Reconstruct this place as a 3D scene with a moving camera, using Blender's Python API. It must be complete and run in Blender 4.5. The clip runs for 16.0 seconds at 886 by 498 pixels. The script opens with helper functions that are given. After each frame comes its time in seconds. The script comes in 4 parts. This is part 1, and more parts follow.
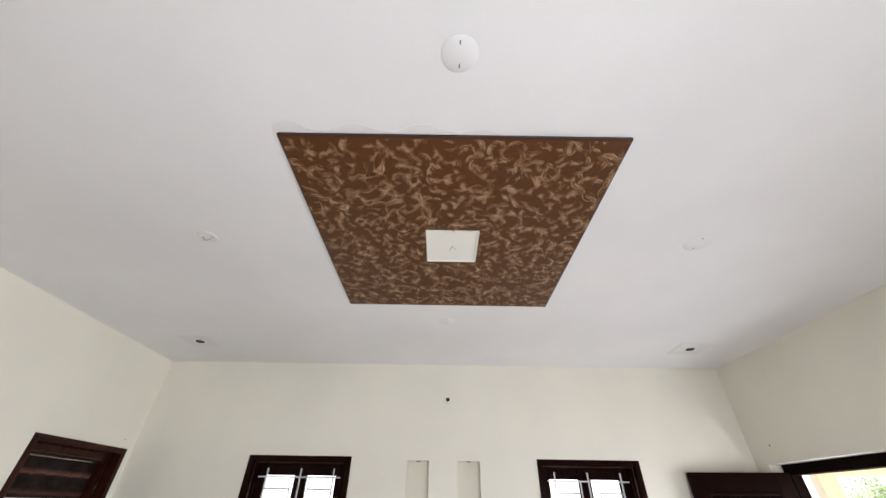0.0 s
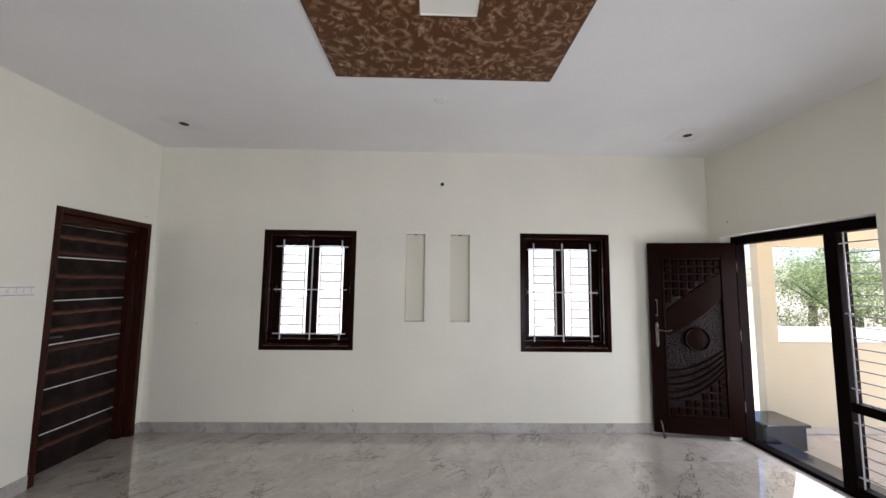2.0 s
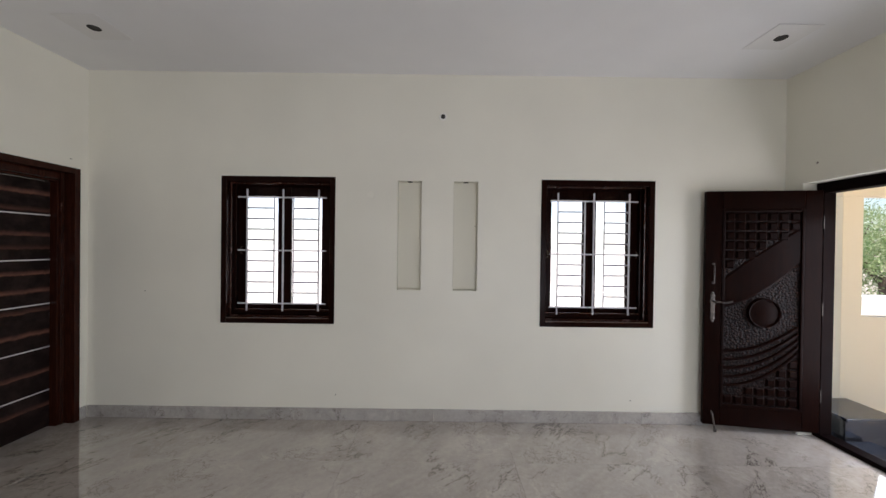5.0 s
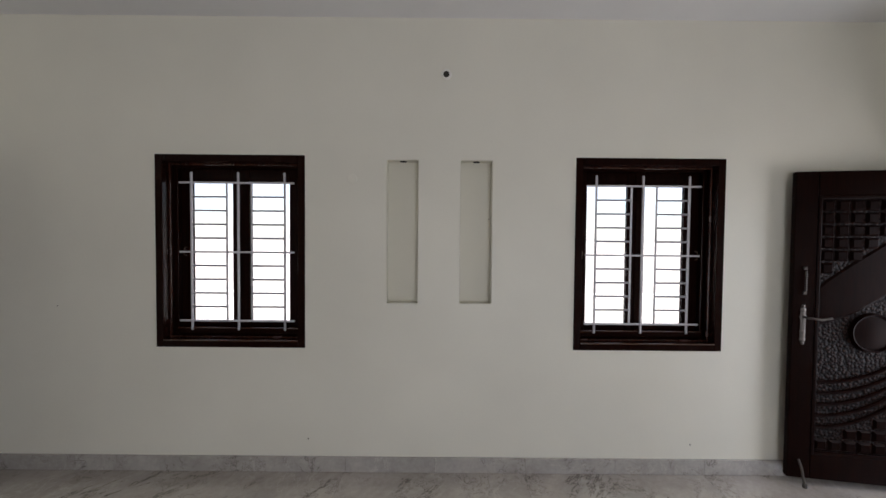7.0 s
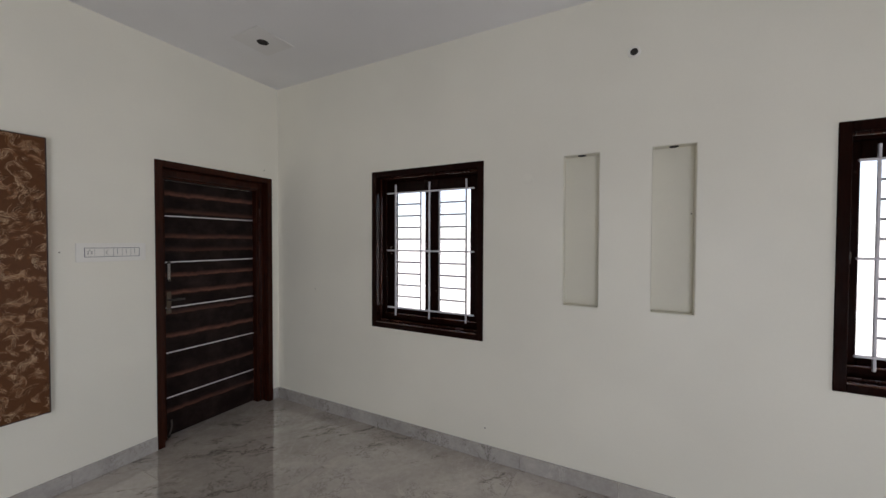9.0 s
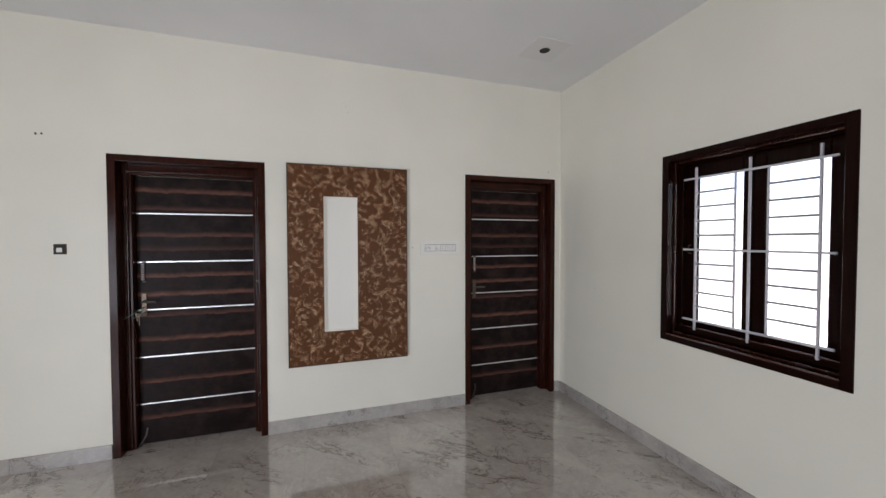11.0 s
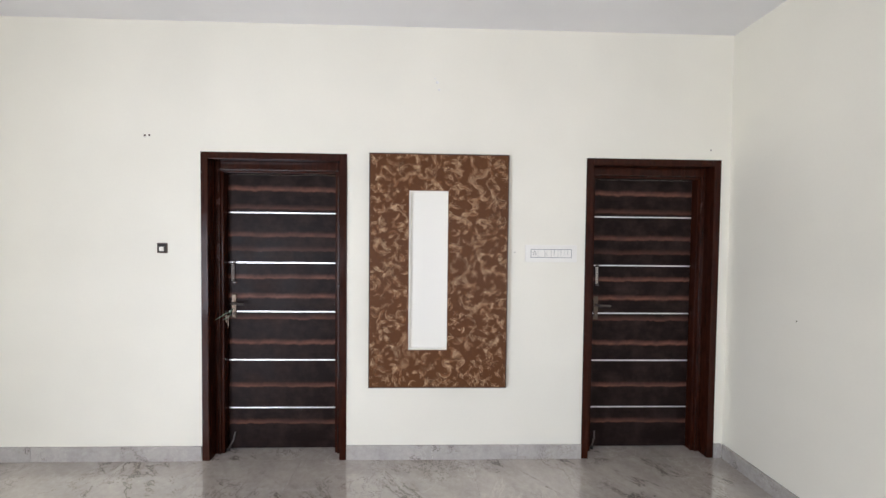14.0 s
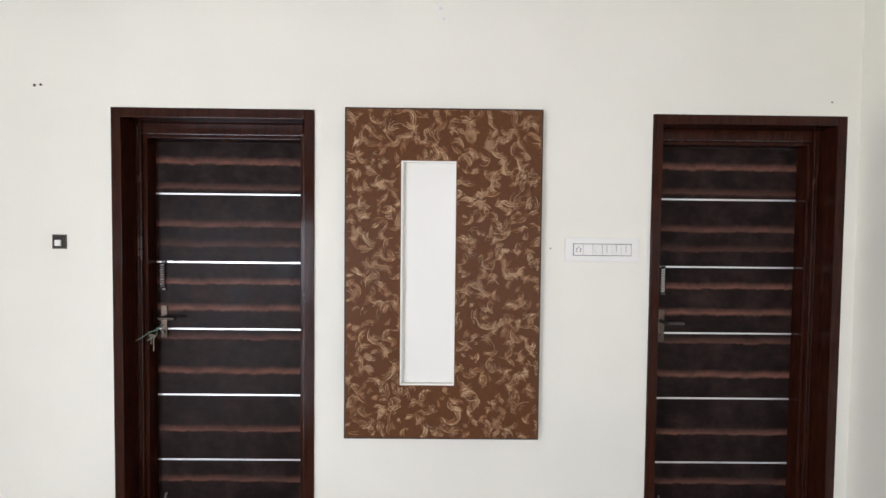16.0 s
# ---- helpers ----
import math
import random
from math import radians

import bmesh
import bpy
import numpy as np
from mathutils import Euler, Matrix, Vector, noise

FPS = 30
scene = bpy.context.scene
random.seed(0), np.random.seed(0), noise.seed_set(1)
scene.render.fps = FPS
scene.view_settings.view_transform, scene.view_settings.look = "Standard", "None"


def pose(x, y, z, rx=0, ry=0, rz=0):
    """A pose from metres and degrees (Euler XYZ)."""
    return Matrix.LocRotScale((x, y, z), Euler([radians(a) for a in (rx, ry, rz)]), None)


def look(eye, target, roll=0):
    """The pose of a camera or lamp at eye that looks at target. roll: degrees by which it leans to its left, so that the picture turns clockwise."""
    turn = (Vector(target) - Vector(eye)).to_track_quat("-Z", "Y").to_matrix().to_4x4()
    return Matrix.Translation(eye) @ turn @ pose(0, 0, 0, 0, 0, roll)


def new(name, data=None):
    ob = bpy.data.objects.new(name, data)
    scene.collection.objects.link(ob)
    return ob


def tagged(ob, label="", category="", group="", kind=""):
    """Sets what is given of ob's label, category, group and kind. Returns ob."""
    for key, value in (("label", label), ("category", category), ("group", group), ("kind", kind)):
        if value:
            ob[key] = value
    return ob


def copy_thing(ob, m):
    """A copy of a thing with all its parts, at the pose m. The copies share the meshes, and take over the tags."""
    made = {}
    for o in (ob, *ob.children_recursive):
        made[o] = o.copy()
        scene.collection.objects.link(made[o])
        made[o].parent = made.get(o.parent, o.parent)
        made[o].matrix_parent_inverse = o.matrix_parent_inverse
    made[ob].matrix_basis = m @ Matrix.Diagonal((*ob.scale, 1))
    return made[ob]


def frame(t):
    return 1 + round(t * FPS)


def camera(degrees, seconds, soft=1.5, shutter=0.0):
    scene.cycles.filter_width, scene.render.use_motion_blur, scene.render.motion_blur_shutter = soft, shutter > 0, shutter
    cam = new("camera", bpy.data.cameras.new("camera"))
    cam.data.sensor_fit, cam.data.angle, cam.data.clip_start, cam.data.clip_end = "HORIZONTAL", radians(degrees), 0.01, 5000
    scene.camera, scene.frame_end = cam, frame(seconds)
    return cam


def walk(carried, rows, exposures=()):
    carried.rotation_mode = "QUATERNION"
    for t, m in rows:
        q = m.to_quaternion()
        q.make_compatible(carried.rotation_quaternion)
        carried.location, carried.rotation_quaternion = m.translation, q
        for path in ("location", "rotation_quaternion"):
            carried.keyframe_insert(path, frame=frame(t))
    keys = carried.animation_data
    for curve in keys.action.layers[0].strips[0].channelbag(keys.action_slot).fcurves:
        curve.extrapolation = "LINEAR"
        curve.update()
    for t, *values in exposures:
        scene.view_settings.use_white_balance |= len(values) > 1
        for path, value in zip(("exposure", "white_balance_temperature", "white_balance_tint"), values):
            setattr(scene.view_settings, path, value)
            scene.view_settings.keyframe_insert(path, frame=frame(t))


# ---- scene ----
cam = camera(101.6, 16.0)
PATH = [
    (0, (0.293, 0.233, 1.714), (0.291, 1.859, 2.878), 0.9),
    (0.5, (0.276, 0.233, 1.686), (0.312, 1.998, 2.626), 0.8),
    (0.8, (0.27, 0.248, 1.667), (0.314, 2.101, 2.418), 0.7),
    (1, (0.273, 0.26, 1.656), (0.32, 2.15, 2.308), 0.7),
    (1.5, (0.282, 0.294, 1.612), (0.329, 2.252, 2.015), 0.7),
    (2, (0.287, 0.331, 1.563), (0.334, 2.322, 1.745), 0.7),
    (2.5, (0.293, 0.354, 1.53), (0.338, 2.353, 1.553), 0.7),
    (3, (0.295, 0.358, 1.533), (0.34, 2.358, 1.518), 0.7),
    (3.5, (0.325, 0.482, 1.523), (0.357, 2.481, 1.509), 0.7),
    (4, (0.354, 0.65, 1.542), (0.375, 2.649, 1.521), 0.7),
    (4.2, (0.394, 0.738, 1.509), (0.4, 2.738, 1.504), 0.9),
    (6.5, (0.322, 1.731, 1.558), (0.325, 3.73, 1.508), 0.6),
    (7, (0.349, 1.858, 1.562), (0.351, 3.858, 1.509), 0.5),
    (7.5, (0.376, 1.907, 1.553), (0.305, 3.905, 1.504), 0.5),
    (8, (0.374, 1.907, 1.549), (0.08, 3.885, 1.503), 0.3),
    (8.5, (0.373, 1.891, 1.547), (-0.216, 3.802, 1.499), 0.2),
    (9, (0.366, 1.862, 1.538), (-0.561, 3.634, 1.497), 0.2),
    (9.5, (0.374, 1.855, 1.506), (-0.911, 3.387, 1.485), 0.6),
    (9.7, (0.35, 1.837, 1.527), (-1.043, 3.271, 1.477), 0.4),
    (10, (0.363, 1.892, 1.482), (-1.215, 3.121, 1.471), 0.6),
    (10.2, (0.345, 1.913, 1.491), (-1.321, 3.019, 1.474), 0.4),
    (12.3, (0.5, 2.137, 1.548), (-1.496, 2.252, 1.509), 0.5),
    (12.5, (0.477, 2.149, 1.539), (-1.52, 2.253, 1.504), 0.5),
    (13, (0.293, 2.128, 1.528), (-1.705, 2.223, 1.495), 0.4),
    (13.5, (0.062, 2.113, 1.552), (-1.936, 2.194, 1.502), 0.6),
    (14, (-0.187, 2.146, 1.55), (-2.185, 2.202, 1.498), 0.6),
    (14.5, (-0.408, 2.143, 1.536), (-2.407, 2.18, 1.486), 0.6),
    (15, (-0.59, 2.152, 1.532), (-2.589, 2.166, 1.474), 0.5),
    (15.5, (-0.787, 2.153, 1.542), (-2.785, 2.172, 1.449), 0.6),
    (16, (-0.912, 2.175, 1.501), (-2.911, 2.189, 1.451), 0.6),
]
EXPOSURES = [(0, 1.28, 6500, 17), (0.5, 0.98, 6450, 17), (1.5, 0.78, 6400, 18), (2.5, 0.78, 6300, 18), (3.0, 0.65, 6350, 18), (3.5, 0.68, 6400, 18), (6.5, 0.3, 6450, 18), (7.5, 0.2, 6450, 18), (8.5, 0.24, 6430, 18), (9.0, 0.42, 6400, 18), (9.5, 0.88, 6300, 18), (10, 0.86, 6250, 18), (12.5, 1.23, 6300, 18), (13.5, 1.56, 6230, 18), (14.5, 1.62, 6200, 18), (16, 1.62, 6200, 18)]
walk(cam, [(t, look(eye, target, roll)) for t, eye, target, roll in PATH], EXPOSURES)

# ---- light ----
SUN_EL, SUN_AZ = 66.0, 165.0
world = bpy.data.worlds.new("world")
scene.world = world
world.use_nodes = True
_wn = world.node_tree
_sky = _wn.nodes.new("ShaderNodeTexSky")
_sky.sky_type, _sky.sun_disc = "NISHITA", False
_sky.sun_elevation, _sky.sun_rotation = radians(SUN_EL), radians(SUN_AZ)
_wn.links.new(_sky.outputs[0], _wn.nodes["Background"].inputs[0])
_wn.nodes["Background"].inputs[1].default_value = 0.15

sun_data = bpy.data.lights.new("sun", "SUN")
sun_data.energy, sun_data.angle, sun_data.color = 5.0, radians(0.5), (1.0, 0.95, 0.87)
sun = new("sun", sun_data)
_a, _e = radians(SUN_AZ), radians(SUN_EL)
sun.matrix_world = look((0, 0, 20), Vector((0, 0, 20)) - Vector((math.sin(_a) * math.cos(_e), math.cos(_a) * math.cos(_e), math.sin(_e))))


def area_light(name, place, target, width, height, watts, colour=(0.86, 0.93, 1.0)):
    data = bpy.data.lights.new(name, "AREA")
    data.shape, data.size, data.size_y, data.energy, data.color = "RECTANGLE", width, height, watts, colour
    ob = new(name, data)
    ob.matrix_world = look(place, target)
    return ob


# Added fill lamp in an unseen south opening; it brightens the whole room.
area_light("fill_south", (1.50, -1.20, 0.98), (0.40, 0.0, 0.60), 2.6, 1.6, 50, (0.88, 0.945, 1.0))
area_light("daylight_door", (3.72, 3.40, 1.00), (2.75, 3.40, 0.80), 1.15, 1.6, 17, (0.84, 0.92, 1.0))
area_light("daylight_window", (-1.04, 4.52, 1.48), (-1.04, 3.5, 1.48), 1.10, 1.40, 3.2, (0.98, 0.96, 0.99))
area_light("daylight_window", (1.73, 4.52, 1.48), (1.73, 3.5, 1.48), 1.10, 1.40, 3.2, (0.98, 0.96, 0.99))

# ---- sizes ----
XW, XE, YN, YS, CEIL = -2.70, 3.33, 4.245, -1.18, 3.0
THICK = 0.23


# ---- materials ----
def material(name, colour, rough=0.5, metal=0.0):
    m = bpy.data.materials.new(name)
    m.use_nodes = True
    b = m.node_tree.nodes["Principled BSDF"]
    b.inputs["Base Color"].default_value = (*colour, 1)
    b.inputs["Roughness"].default_value = rough
    b.inputs["Metallic"].default_value = metal
    return m, m.node_tree, b


def node(nt, kind, **inputs):
    n = nt.nodes.new(kind)
    for k, v in inputs.items():
        n.inputs[k.replace("_", " ")].default_value = v
    return n


def coords(nt, scale=(1, 1, 1), shift=None):
    c = nt.nodes.new("ShaderNodeTexCoord")
    m = nt.nodes.new("ShaderNodeMapping")
    m.inputs["Scale"].default_value = scale
    nt.links.new(c.outputs["Object"], m.inputs["Vector"])
    if shift:
        nt.links.new(shift, m.inputs["Location"])
    return m.outputs[0]


def noise_tex(nt, vec, scale, detail=4, rough=0.5, distortion=0.0):
    n = nt.nodes.new("ShaderNodeTexNoise")
    n.inputs["Scale"].default_value, n.inputs["Detail"].default_value = scale, detail
    n.inputs["Roughness"].default_value, n.inputs["Distortion"].default_value = rough, distortion
    nt.links.new(vec, n.inputs["Vector"])
    return n.outputs[0]


def ramp(nt, fac, stops, mode="LINEAR"):
    r = nt.nodes.new("ShaderNodeValToRGB")
    r.color_ramp.interpolation = mode
    while len(r.color_ramp.elements) < len(stops):
        r.color_ramp.elements.new(0.5)
    for el, (pos, col) in zip(r.color_ramp.elements, stops):
        el.position = pos
        el.color = (*col, 1) if isinstance(col, tuple) else (col, col, col, 1)
    nt.links.new(fac, r.inputs[0])
    return r.outputs[0]


def calc(nt, op, a, b=None, clamp=False):
    m = nt.nodes.new("ShaderNodeMath")
    m.operation, m.use_clamp = op, clamp
    for n, v in enumerate((a, b)):
        if v is None:
            continue
        if isinstance(v, (int, float)):
            m.inputs[n].default_value = v
        else:
            nt.links.new(v, m.inputs[n])
    return m.outputs[0]


def blend(nt, fac, a, b, mode="MIX"):
    m = nt.nodes.new("ShaderNodeMix")
    m.data_type, m.blend_type = "RGBA", mode
    for i, v in ((0, fac), (6, a), (7, b)):
        if isinstance(v, (int, float)):
            m.inputs[i].default_value = v
        elif isinstance(v, tuple):
            m.inputs[i].default_value = (*v, 1)
        else:
            nt.links.new(v, m.inputs[i])
    return m.outputs[2]


def bump(nt, bsdf, height, strength=0.2, distance=0.01):
    b = nt.nodes.new("ShaderNodeBump")
    b.inputs["Strength"].default_value, b.inputs["Distance"].default_value = strength, distance
    nt.links.new(height, b.inputs["Height"])
    nt.links.new(b.outputs[0], bsdf.inputs["Normal"])


def paint(name, colour, rough=0.55, patch=0.03, relief=0.10):
    m, nt, b = material(name, colour, rough)
    v = coords(nt)
    big = noise_tex(nt, v, 1.1, 3)
    fine = noise_tex(nt, v, 60, 5, 0.6)
    low = tuple(c * (1 - patch * 2) for c in colour)
    high = tuple(min(1, c * (1 + patch)) for c in colour)
    nt.links.new(ramp(nt, calc(nt, "ADD", calc(nt, "MULTIPLY", big, 0.85), calc(nt, "MULTIPLY", fine, 0.15)), [(0.3, low), (0.7, high)]), b.inputs["Base Color"])
    nt.links.new(ramp(nt, noise_tex(nt, v, 3.0, 4), [(0.3, rough - 0.06), (0.7, rough + 0.06)]), b.inputs["Roughness"])
    wave = noise_tex(nt, v, 5.0, 3)
    bump(nt, b, calc(nt, "ADD", calc(nt, "MULTIPLY", wave, 0.6), calc(nt, "MULTIPLY", fine, 0.1)), relief, 0.01)
    return m


def wood(name, dark, light, rough=0.24, axis=(14, 14, 1.2), gloss=0.2):
    m, nt, b = material(name, dark, rough)
    v = coords(nt, axis)
    grain = noise_tex(nt, v, 2.6, 8, 0.65, 1.2)
    streak = noise_tex(nt, v, 9.0, 5, 0.6, 0.3)
    both = calc(nt, "ADD", calc(nt, "MULTIPLY", grain, 0.65), calc(nt, "MULTIPLY", streak, 0.35))
    nt.links.new(ramp(nt, both, [(0.35, dark), (0.65, light)]), b.inputs["Base Color"])
    nt.links.new(ramp(nt, noise_tex(nt, coords(nt), 6, 4), [(0.3, rough - 0.05), (0.7, rough + 0.1)]), b.inputs["Roughness"])
    b.inputs["Specular IOR Level"].default_value = gloss
    bump(nt, b, both, 0.06, 0.004)
    return m


M_WALL = paint("wall_paint", (0.85, 0.822, 0.71), 0.5)
# Recess lining, a little deeper in tone than the wall.
M_NICHE = paint("niche_cream", (0.78, 0.75, 0.63), 0.5)
M_PATCH = paint("fresh_plaster", (0.80, 0.785, 0.76), 0.7)
M_CEIL = paint("ceiling_paint", (0.84, 0.83, 0.82), 0.6)
M_WHITE = paint("white_paint", (0.88, 0.86, 0.78), 0.5, 0.015)
M_PORCH = paint("porch_paint", (0.87, 0.78, 0.58), 0.7)
M_WOOD = wood("dark_red_wood", (0.015, 0.004, 0.0022), (0.046, 0.0115, 0.0055), 0.16, gloss=0.16)
# Window frames: door wood darkened, their backlit shade put into the colour.
M_WOOD_WIN = wood("backlit_window_wood", (0.006, 0.0017, 0.0011), (0.015, 0.0040, 0.0024), 0.16, gloss=0.09)
M_WOOD_GLOSS = wood("polished_bead_wood", (0.018, 0.005, 0.003), (0.05, 0.014, 0.007), 0.2, gloss=0.5)
# Lighter and glossier than the frame: edge highlight put into the colour.
M_WOOD_SHINE = wood("edge_highlight_wood", (0.030, 0.009, 0.005), (0.07, 0.022, 0.010), 0.12, gloss=1.0)
M_WOOD_MAIN = wood("carved_door_wood", (0.004, 0.0012, 0.0008), (0.012, 0.0032, 0.0018), 0.32, gloss=0.04)
M_WOOD_BLACK = wood("black_brown_wood", (0.004, 0.002, 0.0018), (0.009, 0.004, 0.0035), 0.6, gloss=0.03)
M_LINE = material("module_gap", (0.13, 0.13, 0.14), 0.5)[0]
M_PEWTER = material("aged_pewter", (0.13, 0.115, 0.105), 0.42, 1.0)[0]
M_STEEL = material("brushed_steel", (0.72, 0.70, 0.68), 0.28, 1.0)[0]
M_STRIP = material("satin_steel_strip", (0.85, 0.84, 0.83), 0.35, 0.7)[0]
M_BRONZE = material("antique_bronze", (0.13, 0.10, 0.075), 0.42, 1.0)[0]
# White enamel greyed for the thin window rods; backlit shade in the colour.
M_ROD = material("backlit_white_enamel", (0.34, 0.33, 0.35), 0.35)[0]
M_BAR = material("white_enamel", (0.62, 0.60, 0.62), 0.35)[0]
M_BAR_DARK = material("grey_enamel", (0.20, 0.20, 0.20), 0.4)[0]
M_PLASTIC = material("white_plastic", (0.85, 0.83, 0.76), 0.3)[0]
M_DARK = material("dark_hollow", (0.03, 0.026, 0.022), 0.8)[0]
M_EDGE = material("dark_brown_paint", (0.035, 0.016, 0.011), 0.5)[0]
M_BOX = material("brown_box", (0.09, 0.055, 0.035), 0.6)[0]
M_TWINE = material("green_twine", (0.10, 0.16, 0.11), 0.8)[0]


def glass_material():
    m, nt, b = material("window_glass", (0.95, 0.97, 0.97), 0.02)
    b.inputs["Transmission Weight"].default_value = 1.0
    b.inputs["IOR"].default_value = 1.45
    return m


M_GLASS = glass_material()


def leaf_material():
    """Veneer in wide dark courses with lighter, ragged edges between them."""
    m, nt, b = material("banded_veneer", (0.02, 0.012, 0.012), 0.25)
    b.inputs["Specular IOR Level"].default_value = 0.08
    c = nt.nodes.new("ShaderNodeTexCoord")
    s = nt.nodes.new("ShaderNodeSeparateXYZ")
    nt.links.new(c.outputs["Object"], s.inputs[0])
    v = coords(nt, (1, 1, 1))
    wob = noise_tex(nt, coords(nt, (6, 6, 1.5)), 1.8, 8, 0.68)
    z = calc(nt, "ADD", s.outputs[2], calc(nt, "MULTIPLY", calc(nt, "SUBTRACT", wob, 0.5), 0.040))
    z = calc(nt, "DIVIDE", z, 2.05)
    dark = (0.014, 0.008, 0.007)
    stops = [(0.0, dark)]
    for zz, k in ((0.19, 0.6), (0.462, 0.8), (0.778, 1.0), (0.959, 0.5), (1.115, 1.0), (1.254, 0.9), (1.456, 0.35), (1.561, 0.7), (1.757, 0.45), (1.89, 1.0)):
        tone = tuple(d + k * (h - d) for d, h in zip(dark, (0.24, 0.105, 0.072)))
        stops += [((zz - 0.005) / 2.05, dark), ((zz + 0.002) / 2.05, tone), ((zz + 0.036) / 2.05, dark)]
    col = ramp(nt, z, stops)
    mott = noise_tex(nt, v, 7, 6, 0.65)
    col = blend(nt, ramp(nt, mott, [(0.42, 0.0), (0.72, 0.7)]), col, (0.048, 0.030, 0.026))
    streak = noise_tex(nt, coords(nt, (2, 2, 60)), 3, 6, 0.6)
    col = blend(nt, 0.35, col, ramp(nt, streak, [(0.3, 0.25), (0.7, 1.0)]), "MULTIPLY")
    nt.links.new(col, b.inputs["Base Color"])
    nt.links.new(ramp(nt, mott, [(0.3, 0.28), (0.7, 0.5)]), b.inputs["Roughness"])
    bump(nt, b, streak, 0.05, 0.003)
    return m


M_LEAF = leaf_material()


def plaster_material(name, dark, light, rub, metal=0.0, rough=0.42):
    """Brown combed plaster: each stroke has its own tone, worn by fine noise."""
    m, nt, b = material(name, dark, rough, metal)
    g = nt.nodes.new("ShaderNodeNewGeometry")
    v = coords(nt)
    tone = calc(nt, "ADD", calc(nt, "MULTIPLY", g.outputs["Random Per Island"], 0.6), calc(nt, "MULTIPLY", noise_tex(nt, v, 34, 6, 0.7), 0.4))
    col = ramp(nt, tone, [(0.15, dark), (0.85, light)])
    fine = noise_tex(nt, v, 130, 6, 0.75)
    col = blend(nt, ramp(nt, fine, [(0.42, rub), (0.56, 0.0)]), col, (0.105, 0.044, 0.016))
    nt.links.new(col, b.inputs["Base Color"])
    b.inputs["Specular IOR Level"].default_value = 0.18
    bump(nt, b, fine, 0.3, 0.003)
    return m


M_GOLD = plaster_material("gold_comb_line", (0.42, 0.20, 0.09), (1.0, 0.72, 0.45), 0.40, 0.0, 0.34)
M_SWIRL = plaster_material("brown_combed_plaster", (0.070, 0.025, 0.008), (0.205, 0.080, 0.028), 0.2)


def marble(name, low, high, vein, rough=0.07, scale=1.0):
    m, nt, b = material(name, low, rough)
    info = nt.nodes.new("ShaderNodeObjectInfo")
    comb = nt.nodes.new("ShaderNodeCombineXYZ")
    nt.links.new(calc(nt, "MULTIPLY", info.outputs["Random"], 37.0), comb.inputs[0])
    nt.links.new(calc(nt, "MULTIPLY", info.outputs["Random"], 91.0), comb.inputs[1])
    v = coords(nt, (1, 1, 1), comb.outputs[0])
    cloud = noise_tex(nt, v, 2.2 * scale, 6, 0.62, 0.6)
    grit = noise_tex(nt, v, 26 * scale, 6, 0.7)
    spin = nt.nodes.new("ShaderNodeMapping")
    spin.inputs["Rotation"].default_value = (0, 0, radians(-48))
    nt.links.new(v, spin.inputs[0])
    turned = nt.nodes.new("ShaderNodeMapping")
    turned.inputs["Scale"].default_value = (0.42, 1.25, 1.0)
    nt.links.new(spin.outputs[0], turned.inputs[0])
    drift = noise_tex(nt, turned.outputs[0], 3.0 * scale, 8, 0.66, 0.5)
    cloud = calc(nt, "ADD", calc(nt, "MULTIPLY", cloud, 0.35), calc(nt, "MULTIPLY", drift, 0.65))
    body = ramp(nt, calc(nt, "ADD", calc(nt, "MULTIPLY", cloud, 0.72), calc(nt, "MULTIPLY", grit, 0.28)), [(0.36, low), (0.64, high)])

    def cracks(vec, size, detail, rough_by, twist, width, gate_size, lo, hi, strength):
        edge = calc(nt, "ABSOLUTE", calc(nt, "SUBTRACT", noise_tex(nt, vec, size * scale, detail, rough_by, twist), 0.5))
        gate = ramp(nt, noise_tex(nt, vec, gate_size * scale, 2), [(lo, 0.0), (hi, 1.0)])
        wide = ramp(nt, edge, [(0.0, 1.0), (width * 0.35, 0.75), (width, 0.0)])
        return calc(nt, "MULTIPLY", calc(nt, "MULTIPLY", wide, gate), strength)
    pale = cracks(v, 2.4, 7, 0.65, 0.8, 0.014, 1.7, 0.45, 0.60, 0.30)
    body = blend(nt, pale, body, tuple(min(1, c * 1.35) for c in high))
    stain = cracks(turned.outputs[0], 2.3, 7, 0.70, 0.3, 0.050, 2.6, 0.50, 0.60, 0.16)
    body = blend(nt, stain, body, tuple(0.5 * c for c in low))
    body = blend(nt, cracks(turned.outputs[0], 2.3, 9, 0.70, 0.3, 0.010, 2.6, 0.53, 0.58, 0.85), body, vein)
    body = blend(nt, cracks(v, 4.6, 9, 0.74, 0.3, 0.013, 2.4, 0.50, 0.60, 0.65), body, vein)
    nt.links.new(body, b.inputs["Base Color"])
    b.inputs["Specular IOR Level"].default_value = 1.0
    nt.links.new(ramp(nt, grit, [(0.3, rough), (0.7, rough + 0.04)]), b.inputs["Roughness"])
    if rough < 0.05:
        b.inputs["Coat Weight"].default_value, b.inputs["Coat Roughness"].default_value = 0.8, 0.02
    return m


M_FLOOR = marble("grey_marble_tile", (0.355, 0.312, 0.275), (0.60, 0.545, 0.490), (0.050, 0.034, 0.025), 0.03)
M_SKIRT = marble("skirting_tile", (0.34, 0.315, 0.29), (0.54, 0.51, 0.47), (0.08, 0.06, 0.05), 0.2, 1.5)
M_GRANITE = marble("black_granite", (0.012, 0.012, 0.014), (0.03, 0.03, 0.034), (0.06, 0.06, 0.07), 0.12, 5)
